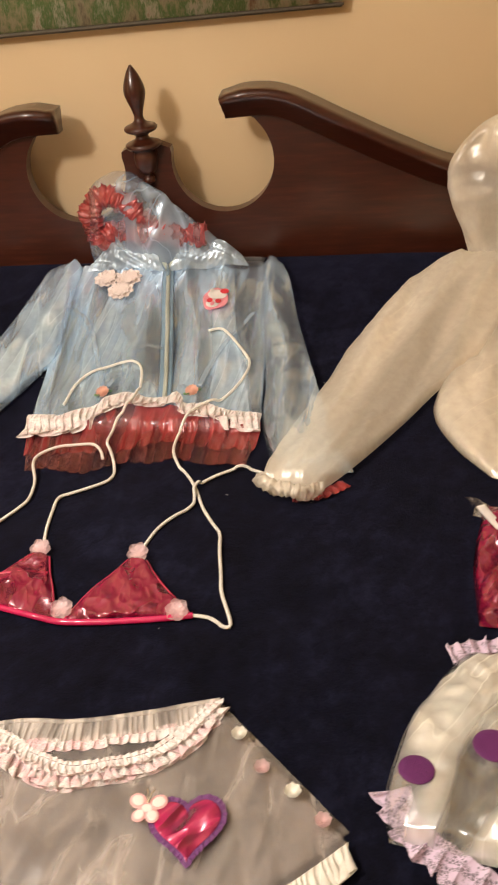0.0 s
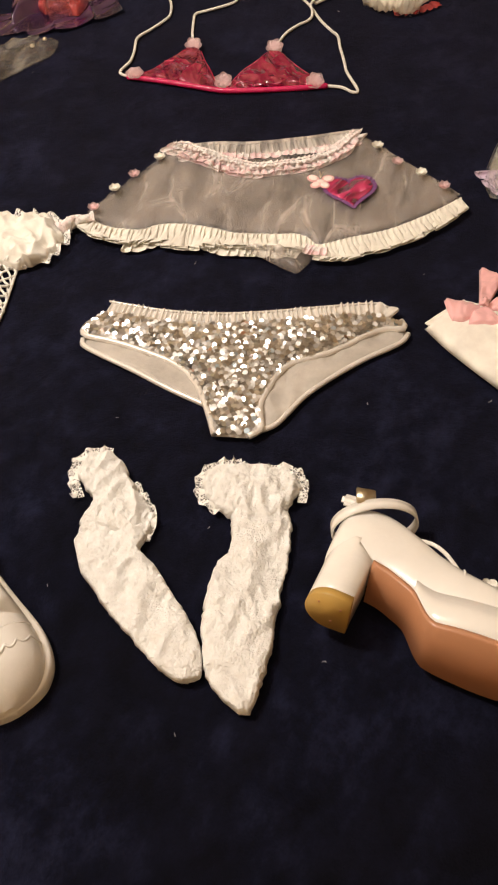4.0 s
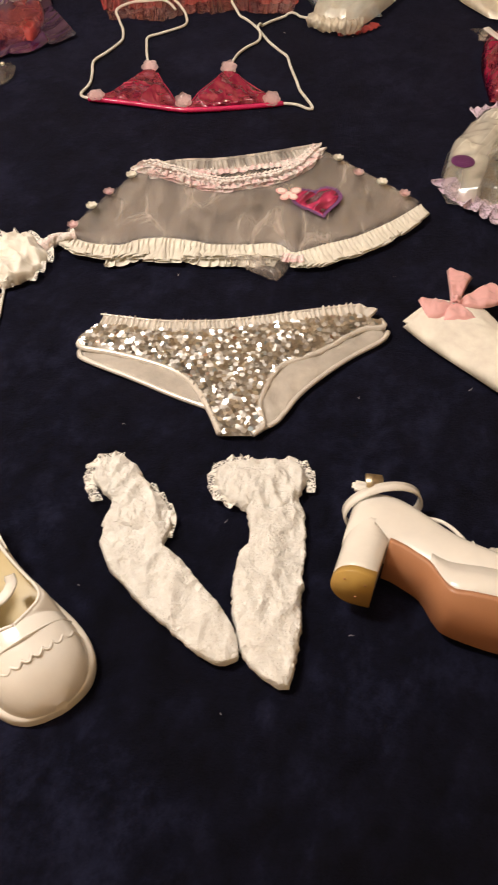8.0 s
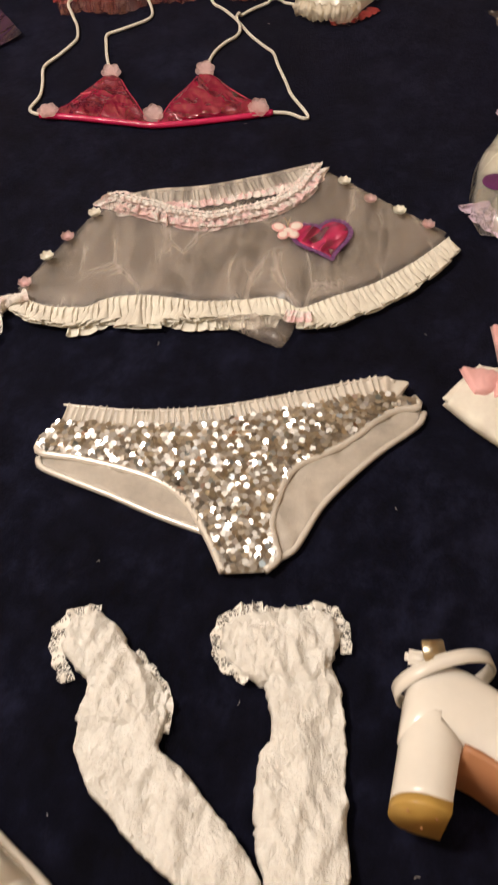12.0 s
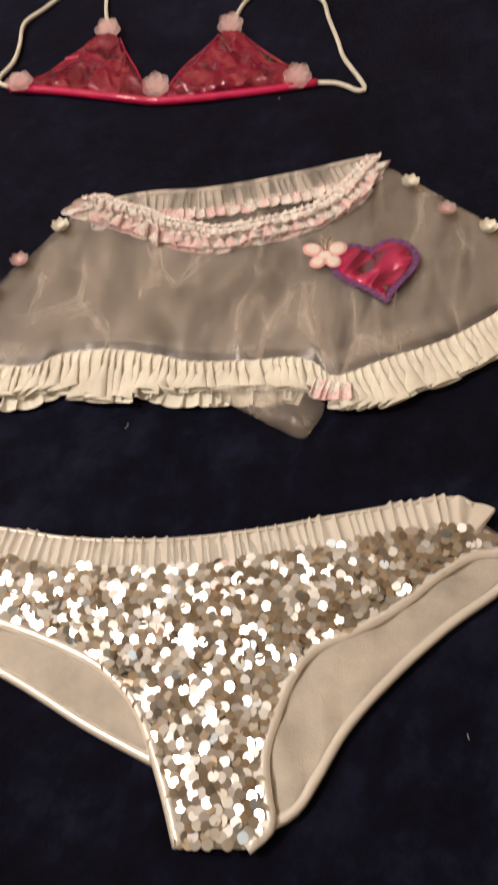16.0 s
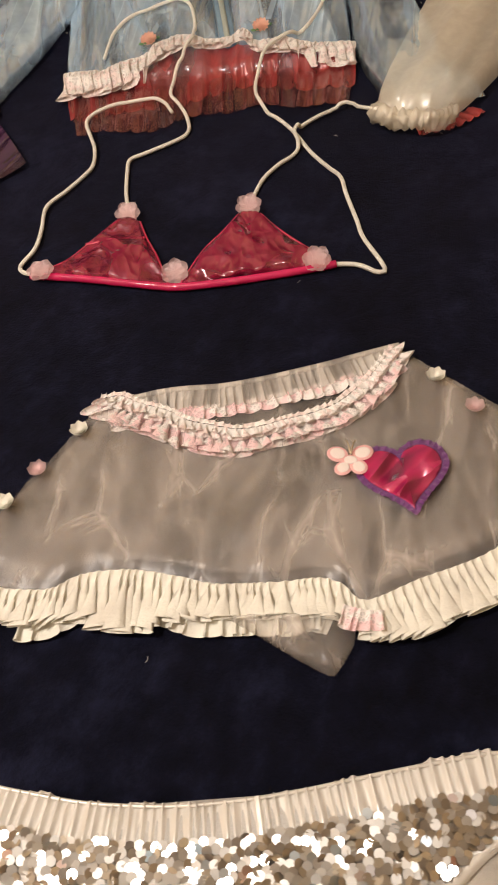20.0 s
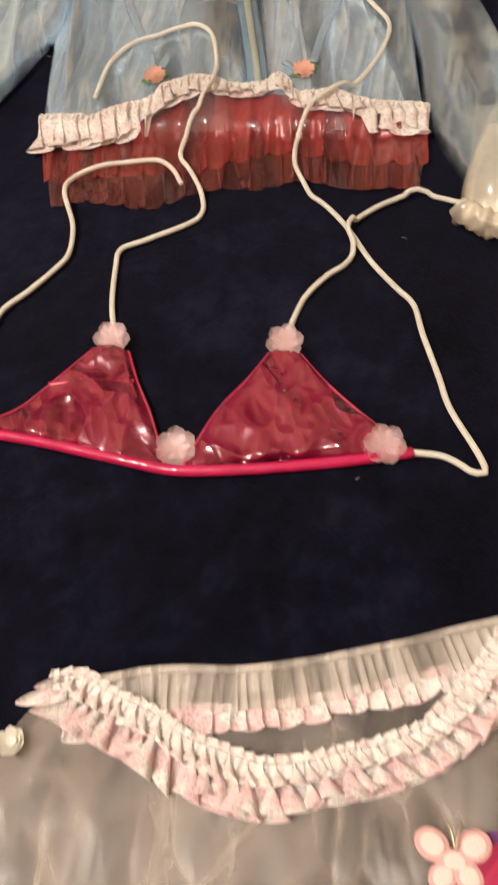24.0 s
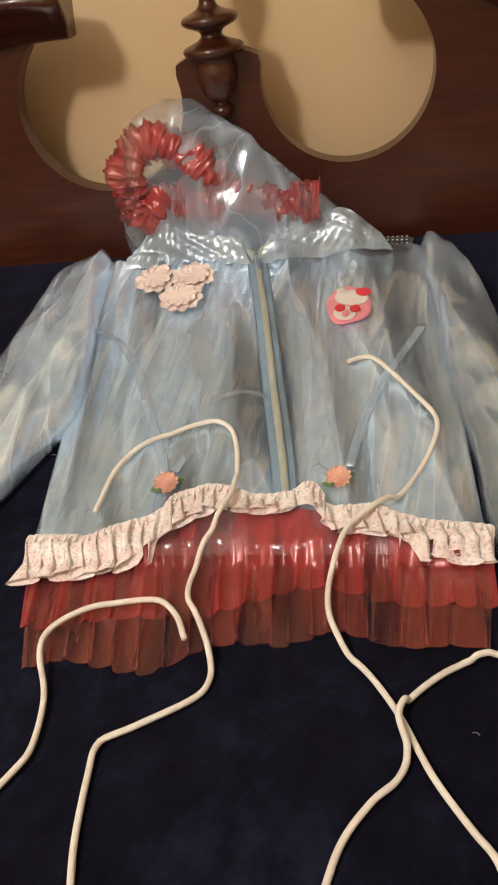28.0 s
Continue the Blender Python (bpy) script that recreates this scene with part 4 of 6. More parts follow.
# ---------------------------------------------------------------- pink bra top
def bra_top():
    ob = thing("pink_bra_top", -0.12, 0.58, "hot pink vinyl triangle bra top with ivory cords", "bra top")
    crease = [(0.004, 26, 16, 11.0), (0.0018, 60, 40, 12.0)]
    band = [(-0.292, 0.551), (-0.240, 0.545), (-0.190, 0.536), (-0.153, 0.529), (-0.122, 0.525), (-0.075, 0.530), (-0.034, 0.537), (0.005, 0.545), (0.044, 0.555)]
    left_cup = ([(-0.212, 0.644), (-0.241, 0.596), (-0.258, 0.572), (-0.288, 0.553)], [(-0.184, 0.642), (-0.170, 0.609), (-0.155, 0.580), (-0.133, 0.529)])
    right_cup = ([(-0.068, 0.649), (-0.083, 0.617), (-0.102, 0.583), (-0.120, 0.528)], [(-0.044, 0.648), (-0.023, 0.620), (0.003, 0.592), (0.042, 0.555)])
    for a, b in (left_cup, right_cup):
        shell("cup", a, b, PINKFOIL, ob, nu=70, nv=60, puff=0.004, folds=crease, ends=0.2, power=0.8)
        for line in (a, b):
            tube("cup_edging", on(line, 0.004), 0.0021, PINKPIPE, ob, "welded bright pink edge", n=40, sides=6)
    strip("cup_seam", on([(-0.238, 0.598), (-0.205, 0.606), (-0.171, 0.606)], 0.0085), 0.004, 0.0008, PINKPIPE, ob, n=16)
    tube("band", on(band, 0.004), 0.0044, PINKBAND, ob, "glossy hot pink piped band", n=70)
    for k, (x, y) in enumerate(((-0.198, 0.650), (-0.057, 0.656), (-0.126, 0.542), (0.024, 0.556), (-0.278, 0.550))):
        blossom("ribbon_flower", x, y, bed(x, y) + 0.009, 0.0158, 6, PETAL, ob, "frosted pink fabric flower", lean=26 if k < 4 else 8, layers=2, cup=0.22, notch=0.10, wide_by=0.86, seed=k)
    cords = (
        [(-0.202, 0.668), (-0.211, 0.702), (-0.218, 0.748), (-0.219, 0.774), (-0.200, 0.788), (-0.160, 0.818), (-0.152, 0.838), (-0.158, 0.862), (-0.174, 0.894), (-0.186, 0.915), (-0.186, 0.946), (-0.173, 0.982), (-0.165, 1.016), (-0.168, 1.062), (-0.177, 1.105), (-0.191, 1.126), (-0.216, 1.132), (-0.243, 1.120), (-0.273, 1.095), (-0.290, 1.059), (-0.296, 1.010)],
        [(-0.288, 0.556), (-0.299, 0.556), (-0.309, 0.568), (-0.300, 0.600), (-0.301, 0.635), (-0.306, 0.680), (-0.288, 0.713), (-0.272, 0.745), (-0.266, 0.767), (-0.273, 0.808), (-0.290, 0.848), (-0.290, 0.870), (-0.269, 0.893), (-0.234, 0.906), (-0.209, 0.907), (-0.190, 0.891), (-0.177, 0.866)],
        [(-0.056, 0.676), (-0.046, 0.717), (-0.029, 0.747), (-0.013, 0.765), (-0.007, 0.785), (-0.013, 0.812), (-0.005, 0.831), (0.023, 0.859), (0.053, 0.872), (0.089, 0.862), (0.12, 0.850)],
        [(0.040, 0.555), (0.067, 0.553), (0.090, 0.538), (0.095, 0.543), (0.090, 0.559), (0.072, 0.600), (0.065, 0.631), (0.053, 0.680), (0.046, 0.715), (0.031, 0.736), (0.009, 0.770), (-0.013, 0.816), (-0.035, 0.850), (-0.058, 0.876), (-0.069, 0.905), (-0.071, 0.942), (-0.065, 0.966), (-0.048, 0.995), (-0.020, 1.032), (0.002, 1.073), (0.017, 1.118), (0.016, 1.145), (-0.003, 1.178), (-0.030, 1.211), (-0.054, 1.225), (-0.073, 1.216)],
    )
    for k, line in enumerate(cords):
        pts = [(x, y, over_jacket(x, y) + 0.0035 + (0.006 if k == 2 and abs(y - 0.806) < 0.02 else 0)) for x, y in smooth(line, 70)]
        tube("cord", pts, 0.0025, CORD, ob, "ivory fabric cord", n=150, sides=8)
    return ob


bra_top()


# ---------------------------------------------------------------- organza skirt
def skirt():
    ob = thing("organza_skirt", 0.0, 0.25, "cream organza mini skirt with frilled hem and heart patch", "skirt")
    front_top = [(-0.172, 0.360), (-0.153, 0.364), (-0.133, 0.355), (-0.104, 0.345), (-0.086, 0.334), (-0.063, 0.328), (-0.040, 0.323), (-0.018, 0.326), (0.004, 0.334), (0.027, 0.341), (0.049, 0.353), (0.066, 0.370), (0.080, 0.388), (0.091, 0.407), (0.102, 0.424)]
    lace_end = [(-0.184, 0.352), (-0.156, 0.330), (-0.127, 0.321), (-0.101, 0.309), (-0.074, 0.298), (-0.037, 0.294), (-0.012, 0.302), (0.017, 0.311), (0.049, 0.323), (0.075, 0.342), (0.096, 0.365), (0.118, 0.415)]
    hem = [(-0.262, 0.182), (-0.226, 0.163), (-0.195, 0.159), (-0.171, 0.161), (-0.149, 0.174), (-0.111, 0.179), (-0.072, 0.174), (-0.043, 0.168), (-0.016, 0.169), (0.011, 0.171), (0.039, 0.175), (0.057, 0.170), (0.075, 0.157), (0.117, 0.177), (0.162, 0.197), (0.208, 0.230), (0.239, 0.258), (0.262, 0.280)]
    frill_end = [(-0.270, 0.158), (-0.234, 0.136), (-0.198, 0.127), (-0.170, 0.129), (-0.150, 0.134), (-0.103, 0.122), (-0.087, 0.131), (-0.060, 0.136), (-0.015, 0.137), (0.012, 0.139), (0.038, 0.139), (0.064, 0.138), (0.078, 0.128), (0.105, 0.126), (0.140, 0.140), (0.184, 0.165), (0.224, 0.198), (0.249, 0.223), (0.266, 0.250)]
    soft = [(0.005, 18, 6, 21.0), (0.003, 40, 14, 22.0)]
    back_top = [(-0.160, 0.360), (-0.137, 0.365), (-0.117, 0.371), (-0.093, 0.375), (-0.057, 0.378), (-0.018, 0.387), (0.009, 0.395), (0.041, 0.405), (0.065, 0.414), (0.106, 0.428)]
    shell("back_panel", back_top, [(x, y + 0.012) for x, y in hem], ORGANZA, ob, "cream organza", nu=70, nv=40, puff=0.002, lift=0.002, ends=0.1)
    front = shell("front_panel", front_top, hem, ORGANZA, ob, "sheer cream organza front", nu=170, nv=110, puff=0.003, lift=0.003, folds=soft, ends=0.1, power=0.9)
    high = top_of(front)
    # gathered waist at the back, seen over the dipped front
    ruffle("back_waistband", back_top, 0.026, GATHER, ob, "gathered sheer cream waistband", waves=34, amp=0.0035, lift=0.006, side=-1, rows=6, fan=0.1)
    tube("waist_elastic", on(back_top, 0.007), 0.0028, GATHER, ob, n=80, sides=7)
    ruffle("back_lace", [(x, y - 0.020) for x, y in back_top], 0.018, PINK_LACE, ob, "pink and white lace behind the waist", waves=24, amp=0.004, lift=0.004, side=-1, rows=6, fan=0.4, seed=17.0, scallop=14, deep=0.3)
    ruffle("waist_lace", front_top, 0.005, ROSE_LACE, ob, "ruffled white lace waist edge", waves=44, amp=0.0025, lift=0.010, side=1, rows=5, fan=0.6, seed=7.0, scallop=40, deep=0.4)
    ruffle("waist_lace", [(x, y - 0.004) for x, y in front_top], 0.030, PINK_LACE, ob, "ruffled pink and white lace waist trim", waves=34, amp=0.007, lift=0.005, rows=10, fan=0.8, seed=9.0, to=lace_end, scallop=24, deep=0.3)
    half_end = [(0.55 * x1 + 0.45 * x2, 0.55 * y1 + 0.45 * y2) for (x1, y1), (x2, y2) in zip(smooth(front_top, 14), smooth(lace_end, 14))]
    ruffle("waist_lace", front_top, 0.016, ROSE_LACE, ob, "upper tier of white lace", waves=40, amp=0.006, lift=0.008, rows=8, fan=0.9, seed=11.0, to=half_end, scallop=34, deep=0.35)
    ruffle("waist_shirring", front_top, 0.008, BLUSH, ob, "shirred white waist gathering", waves=46, amp=0.0022, lift=0.009, side=-1, rows=5, fan=0.4, seed=8.0, scallop=30, deep=0.15)
    ruffle("hem_frill", hem, 0.04, CREAM, ob, "pleated cream satin hem frill", waves=78, amp=0.0046, lift=0.007, rows=12, fan=0.6, to=frill_end, scallop=30, deep=0.14)
    ruffle("hem_frill", [(x, y - 0.012) for x, y in hem[2:12]], 0.03, CREAM, ob, "pleated cream satin hem frill of the back", waves=24, amp=0.005, lift=0.002, side=-1, rows=5, seed=4.0)
    ruffle("lace_tab", [(0.058, 0.150), (0.075, 0.146), (0.088, 0.146)], 0.018, PINK_LACE, ob, "scrap of pink lace at the hem", waves=5, amp=0.004, lift=0.012, side=-1, rows=5, seed=19.0)
    shell("lining_point", [(-0.030, 0.140), (0.005, 0.120), (0.029, 0.106), (0.047, 0.097)], [(0.068, 0.142), (0.066, 0.122), (0.060, 0.108), (0.053, 0.097)], ORGANZA, ob, "sheer point of the lining", nu=24, nv=18, puff=0.008, folds=[(0.006, 40, 30, 25.0), (0.003, 80, 60, 26.0)])
    # heart patch
    cx, cy, s = 0.1055, 0.272, 0.0033
    heart = [(16 * math.sin(g) ** 3, 13 * math.cos(g) - 5 * math.cos(2 * g) - 2 * math.cos(3 * g) - math.cos(4 * g)) for g in np.linspace(0, 2 * math.pi, 60, endpoint=False)]
    tilt = math.radians(12)
    def turn_heart(k):
        return [(cx + k * s * (0.76 * x * math.cos(tilt) - 0.80 * y * math.sin(tilt)), cy + k * s * (0.76 * x * math.sin(tilt) + 0.80 * y * math.cos(tilt))) for x, y in heart]
    hz = max(high(cx + a, cy + b) for a in (-0.02, 0, 0.02) for b in (-0.02, 0, 0.02)) - 0.001
    rim = plate("heart_border", turn_heart(0.93), hz, 0.0015, VIOLET, ob, "violet glitter heart border")
    ring = turn_heart(0.87)
    ruffle("heart_frill", ring, 0.0045, VIOLET, rim, waves=36, amp=0.002, lift=0.001, side=1, rows=4, height=lambda x, y: hz, closed=True, seed=2.0)
    plate("heart", turn_heart(0.83), hz + 0.0014, 0.0015, HOTPINK, rim, "shiny magenta foil heart", dome=0.002)
    # butterfly on the heart's shoulder
    bx, by, bz = 0.062, 0.283, hz + 0.0035
    fly = part("butterfly", bmesh.new(), PETAL, ob, "small pale pink butterfly applique")
    for dx, dy, rx, ry, ang in ((-0.011, 0.007, 0.0095, 0.008, 2.6), (0.010, 0.008, 0.0095, 0.008, 0.5), (-0.006, -0.008, 0.008, 0.007, 4.0), (0.007, -0.007, 0.008, 0.007, 5.3), (0.0, 0.0, 0.006, 0.008, 1.6)):
        plate("wing", [(bx + dx + rx * math.cos(g) * math.cos(ang) - ry * math.sin(g) * math.sin(ang), by + dy + rx * math.cos(g) * math.sin(ang) + ry * math.sin(g) * math.cos(ang)) for g in np.linspace(0, 2 * math.pi, 16, endpoint=False)], bz + 0.0004 * dx / 0.01, 0.0008, WINGS, fly)
        plate("wing_middle", [(bx + dx + 0.7 * (rx * math.cos(g) * math.cos(ang) - ry * math.sin(g) * math.sin(ang)), by + dy + 0.7 * (rx * math.cos(g) * math.sin(ang) + ry * math.sin(g) * math.cos(ang))) for g in np.linspace(0, 2 * math.pi, 14, endpoint=False)], bz + 0.001, 0.0005, PEACH, fly)
    for d in (-1, 1):
        tube("feeler", [(bx, by + 0.004, bz + 0.004), (bx + d * 0.002, by + 0.013, bz + 0.006), (bx + d * 0.004, by + 0.018, bz + 0.005)], 0.0006, METAL, fly, n=8, sides=5)
    for k, (x, y) in enumerate(((-0.249, 0.192), (-0.230, 0.238), (-0.210, 0.274), (-0.182, 0.319), (0.137, 0.381), (0.168, 0.344), (0.203, 0.321), (0.236, 0.294))):
        white = k in (1, 3, 4, 6)
        blossom("rosette", x, y, bed(x, y) + 0.010, 0.0088, 7, CREAM if white else PETAL, ob, "cream ribbon rosette" if white else "peach ribbon rosette", layers=3, cup=1.3, seed=k)
    return ob


skirt()


# ---------------------------------------------------------------- sequinned briefs
def briefs():
    ob = thing("sequinned_briefs", 0.0, -0.06, "silver sequinned briefs with gathered satin waistband", "briefs")
    left = [(-0.178, -0.012), (-0.192, -0.034), (-0.192, -0.053), (-0.149, -0.062), (-0.104, -0.075), (-0.068, -0.090), (-0.043, -0.110), (-0.027, -0.136), (-0.014, -0.163), (-0.003, -0.190)]
    right = [(0.172, 0.034), (0.190, 0.020), (0.194, 0.007), (0.169, 0.002), (0.145, -0.015), (0.121, -0.037), (0.093, -0.056), (0.066, -0.071), (0.053, -0.090), (0.044, -0.118), (0.040, -0.140), (0.043, -0.160), (0.046, -0.176), (0.034, -0.188)]
    waist = [(-0.176, 0.008), (-0.144, 0.004), (-0.103, 0.000), (-0.053, 0.001), (-0.013, 0.006), (0.031, 0.015), (0.080, 0.028), (0.120, 0.038), (0.150, 0.045), (0.164, 0.046), (0.172, 0.041)]
    shell("back_panel", [(-0.180, -0.02), (-0.193, -0.058), (-0.184, -0.072), (-0.116, -0.103), (-0.069, -0.126), (-0.021, -0.146), (-0.004, -0.178)], [(0.176, 0.03), (0.200, 0.002), (0.190, -0.016), (0.150, -0.049), (0.113, -0.086), (0.087, -0.118), (0.071, -0.147), (0.060, -0.165), (0.044, -0.176)], LINING, ob, "pale grey fabric lining", nu=50, nv=40, puff=0.003, lift=0.002, folds=[(0.003, 40, 22, 31.0), (0.002, 80, 50, 32.0)])
    front = shell("front_panel", left, right, UNDER, ob, "silver sequin-covered front", nu=50, nv=50, puff=0.008, lift=0.004, power=0.3, ends=0.15)
    ruffle("waistband", [(x, y - 0.027) for x, y in waist], 0.027, SATIN, ob, "gathered silver satin waistband", waves=52, amp=0.0042, lift=0.0100, side=1, rows=9, fan=0.05)
    tube("waist_edge", on([(x, y - 0.001) for x, y in waist], 0.0115), 0.0014, SATIN, ob, n=90, sides=7)
    for line in (left[1:], right[1:]):
        tube("leg_binding", on(line, 0.008), 0.0042, SATIN, ob, "pale satin leg binding", n=60, sides=7)
    for line in ([(-0.193, -0.058), (-0.184, -0.072), (-0.116, -0.103), (-0.069, -0.126), (-0.021, -0.146)], [(0.200, 0.002), (0.190, -0.016), (0.150, -0.049), (0.113, -0.086), (0.087, -0.118), (0.071, -0.147), (0.060, -0.165), (0.044, -0.176)]):
        tube("back_leg_binding", on(line, 0.004), 0.0036, SATIN, ob, n=40, sides=6)
    # sequins in staggered rows, each tipped a little
    disc = bmesh.new()
    ring = [disc.verts.new((0.0034 * math.cos(g), 0.0034 * math.sin(g), 0.0)) for g in np.arange(10) * 2 * math.pi / 10]
    disc.faces.new(ring)
    shape = bpy.data.meshes.new("sequin")
    disc.to_mesh(shape)
    disc.free()
    shape.materials.append(SEQUIN)
    a, b = smooth(left, 64), smooth(right, 64)
    spots = []
    rnd = random.Random(5)
    inside = np.vstack([a, b[::-1]])
    def within(x, y):
        hit = False
        for (x1, y1), (x2, y2) in zip(inside, np.roll(inside, -1, axis=0)):
            if (y1 > y) != (y2 > y) and x < (x2 - x1) * (y - y1) / (y2 - y1) + x1:
                hit = not hit
        return hit
    top = lambda x: float(np.interp(x, [p[0] for p in waist], [p[1] for p in waist])) - 0.033
    y, k = 0.04, 0
    while y > -0.196:
        x = -0.198 + (0.0033 if k % 2 else 0)
        while x < 0.2:
            px, py = x + rnd.uniform(-0.0012, 0.0012), y + rnd.uniform(-0.0012, 0.0012)
            if within(px, py) and py < top(px) + 0.008:
                spots.append((px, py))
            x += 0.0054
        y -= 0.0044
        k += 1
    near = set(sorted(range(len(spots)), key=lambda q: (spots[q][0] - 0.02) ** 2 + (spots[q][1] + 0.06) ** 2)[:290])
    rest = bmesh.new()
    base = base_of(ob)
    for q, (x, y) in enumerate(spots):
        d = min(np.hypot(inside[:, 0] - x, inside[:, 1] - y))
        z = bed(x, y) + 0.0095 + 0.0085 * min(1.0, d / 0.03) ** 0.6
        m = pose(x, y, z, rnd.gauss(8, 14), rnd.gauss(0, 14), rnd.uniform(0, 90))
        if q in near:
            s = new("sequin", shape)
            s.parent = ob
            s.matrix_basis = Matrix.Translation(-base) @ m
        else:
            n0 = len(rest.verts)
            vs = [rest.verts.new(m @ v.co) for v in shape.vertices]
            for f in shape.polygons:
                rest.faces.new([vs[i] for i in f.vertices])
    tagged(part("sequin_field", rest, SEQUINS, ob, "more overlapping silver sequins", flat=True), kind="stuff")
    return ob


briefs()


# ---------------------------------------------------------------- lace socks
def sock(body_l, body_r, cuff_l, cuff_r, frill, label, seed):
    ob = thing("lace_sock", *np.mean(body_l + body_r, axis=0), label, "sock", "pair of lace socks")
    shell("foot", body_l, body_r, KNIT, ob, nu=130, nv=60, puff=0.006, folds=[(0.007, 30, 16, seed), (0.0035, 70, 46, seed + 1), (0.001, 200, 160, seed + 2)], ends=0.2, ragged=0.0025)
    shell("cuff", cuff_l, cuff_r, KNIT, ob, nu=80, nv=60, puff=0.010, lift=0.004, folds=[(0.007, 50, 26, seed + 3), (0.003, 120, 80, seed + 4)], ends=0.25, ragged=0.005)
    for k, (line, width, side, waves) in enumerate(frill):
        ruffle("lace_frill", line, width, SOCK_LACE, ob, "openwork white lace frill", waves=waves, amp=0.006, lift=0.004, side=side, rows=8, fan=0.25, seed=seed + k, scallop=waves, deep=0.16)
    return ob


sock([(-0.111, -0.294), (-0.115, -0.325), (-0.113, -0.352), (-0.100, -0.379), (-0.078, -0.400), (-0.051, -0.427), (-0.020, -0.451), (0.004, -0.470), (0.021, -0.474), (0.033, -0.471)], [(-0.050, -0.310), (-0.046, -0.338), (-0.048, -0.347), (-0.030, -0.363), (-0.003, -0.391), (0.016, -0.415), (0.032, -0.439), (0.037, -0.457), (0.036, -0.468)],
     [(-0.132, -0.238), (-0.137, -0.252), (-0.130, -0.275), (-0.112, -0.295), (-0.116, -0.325)], [(-0.106, -0.232), (-0.083, -0.256), (-0.061, -0.284), (-0.045, -0.302), (-0.047, -0.338)],
     (([(-0.122, -0.290), (-0.134, -0.268), (-0.136, -0.250), (-0.127, -0.237), (-0.108, -0.234)], 0.013, 1, 6), ([(-0.077, -0.268), (-0.058, -0.290), (-0.048, -0.308), (-0.049, -0.334)], 0.008, 1, 5)), "twisted white lace sock lying flat on the navy blanket", 41.0)
sock([(0.025, -0.285), (0.034, -0.300), (0.040, -0.333), (0.030, -0.352), (0.026, -0.388), (0.030, -0.426), (0.042, -0.465), (0.059, -0.484), (0.076, -0.496)], [(0.086, -0.275), (0.096, -0.292), (0.098, -0.351), (0.095, -0.406), (0.095, -0.437), (0.091, -0.465), (0.086, -0.494)],
     [(0.014, -0.232), (0.000, -0.246), (0.002, -0.266), (0.013, -0.281), (0.028, -0.296)], [(0.086, -0.228), (0.096, -0.242), (0.098, -0.260), (0.090, -0.276), (0.090, -0.296)],
     (([(0.026, -0.284), (0.006, -0.272), (0.001, -0.252), (0.010, -0.238), (0.034, -0.232)], 0.014, 1, 7), ([(0.033, -0.233), (0.06, -0.233), (0.084, -0.228), (0.097, -0.242), (0.098, -0.266)], 0.010, 1, 7)), "white lace sock with a gathered openwork cuff", 51.0)


# ---------------------------------------------------------------- shoes
def lofted(name, stations, section, material, parent, matrix, label="", closed=False, cap=True):
    bm = bmesh.new()
    rings = [[bm.verts.new(q) for q in section(s)] for s in stations]
    grid_faces(bm, rings, closed)
    if cap and closed:
        bm.faces.new(rings[0])
        bm.faces.new(rings[-1])
    bmesh.ops.transform(bm, matrix=matrix, verts=bm.verts)
    return part(name, bm, material, parent, label)


def table(*pairs):
    xs, ys = zip(*pairs)
    line = smooth(pairs, 80)
    return lambda x: float(np.interp(x, line[:, 0], line[:, 1]))


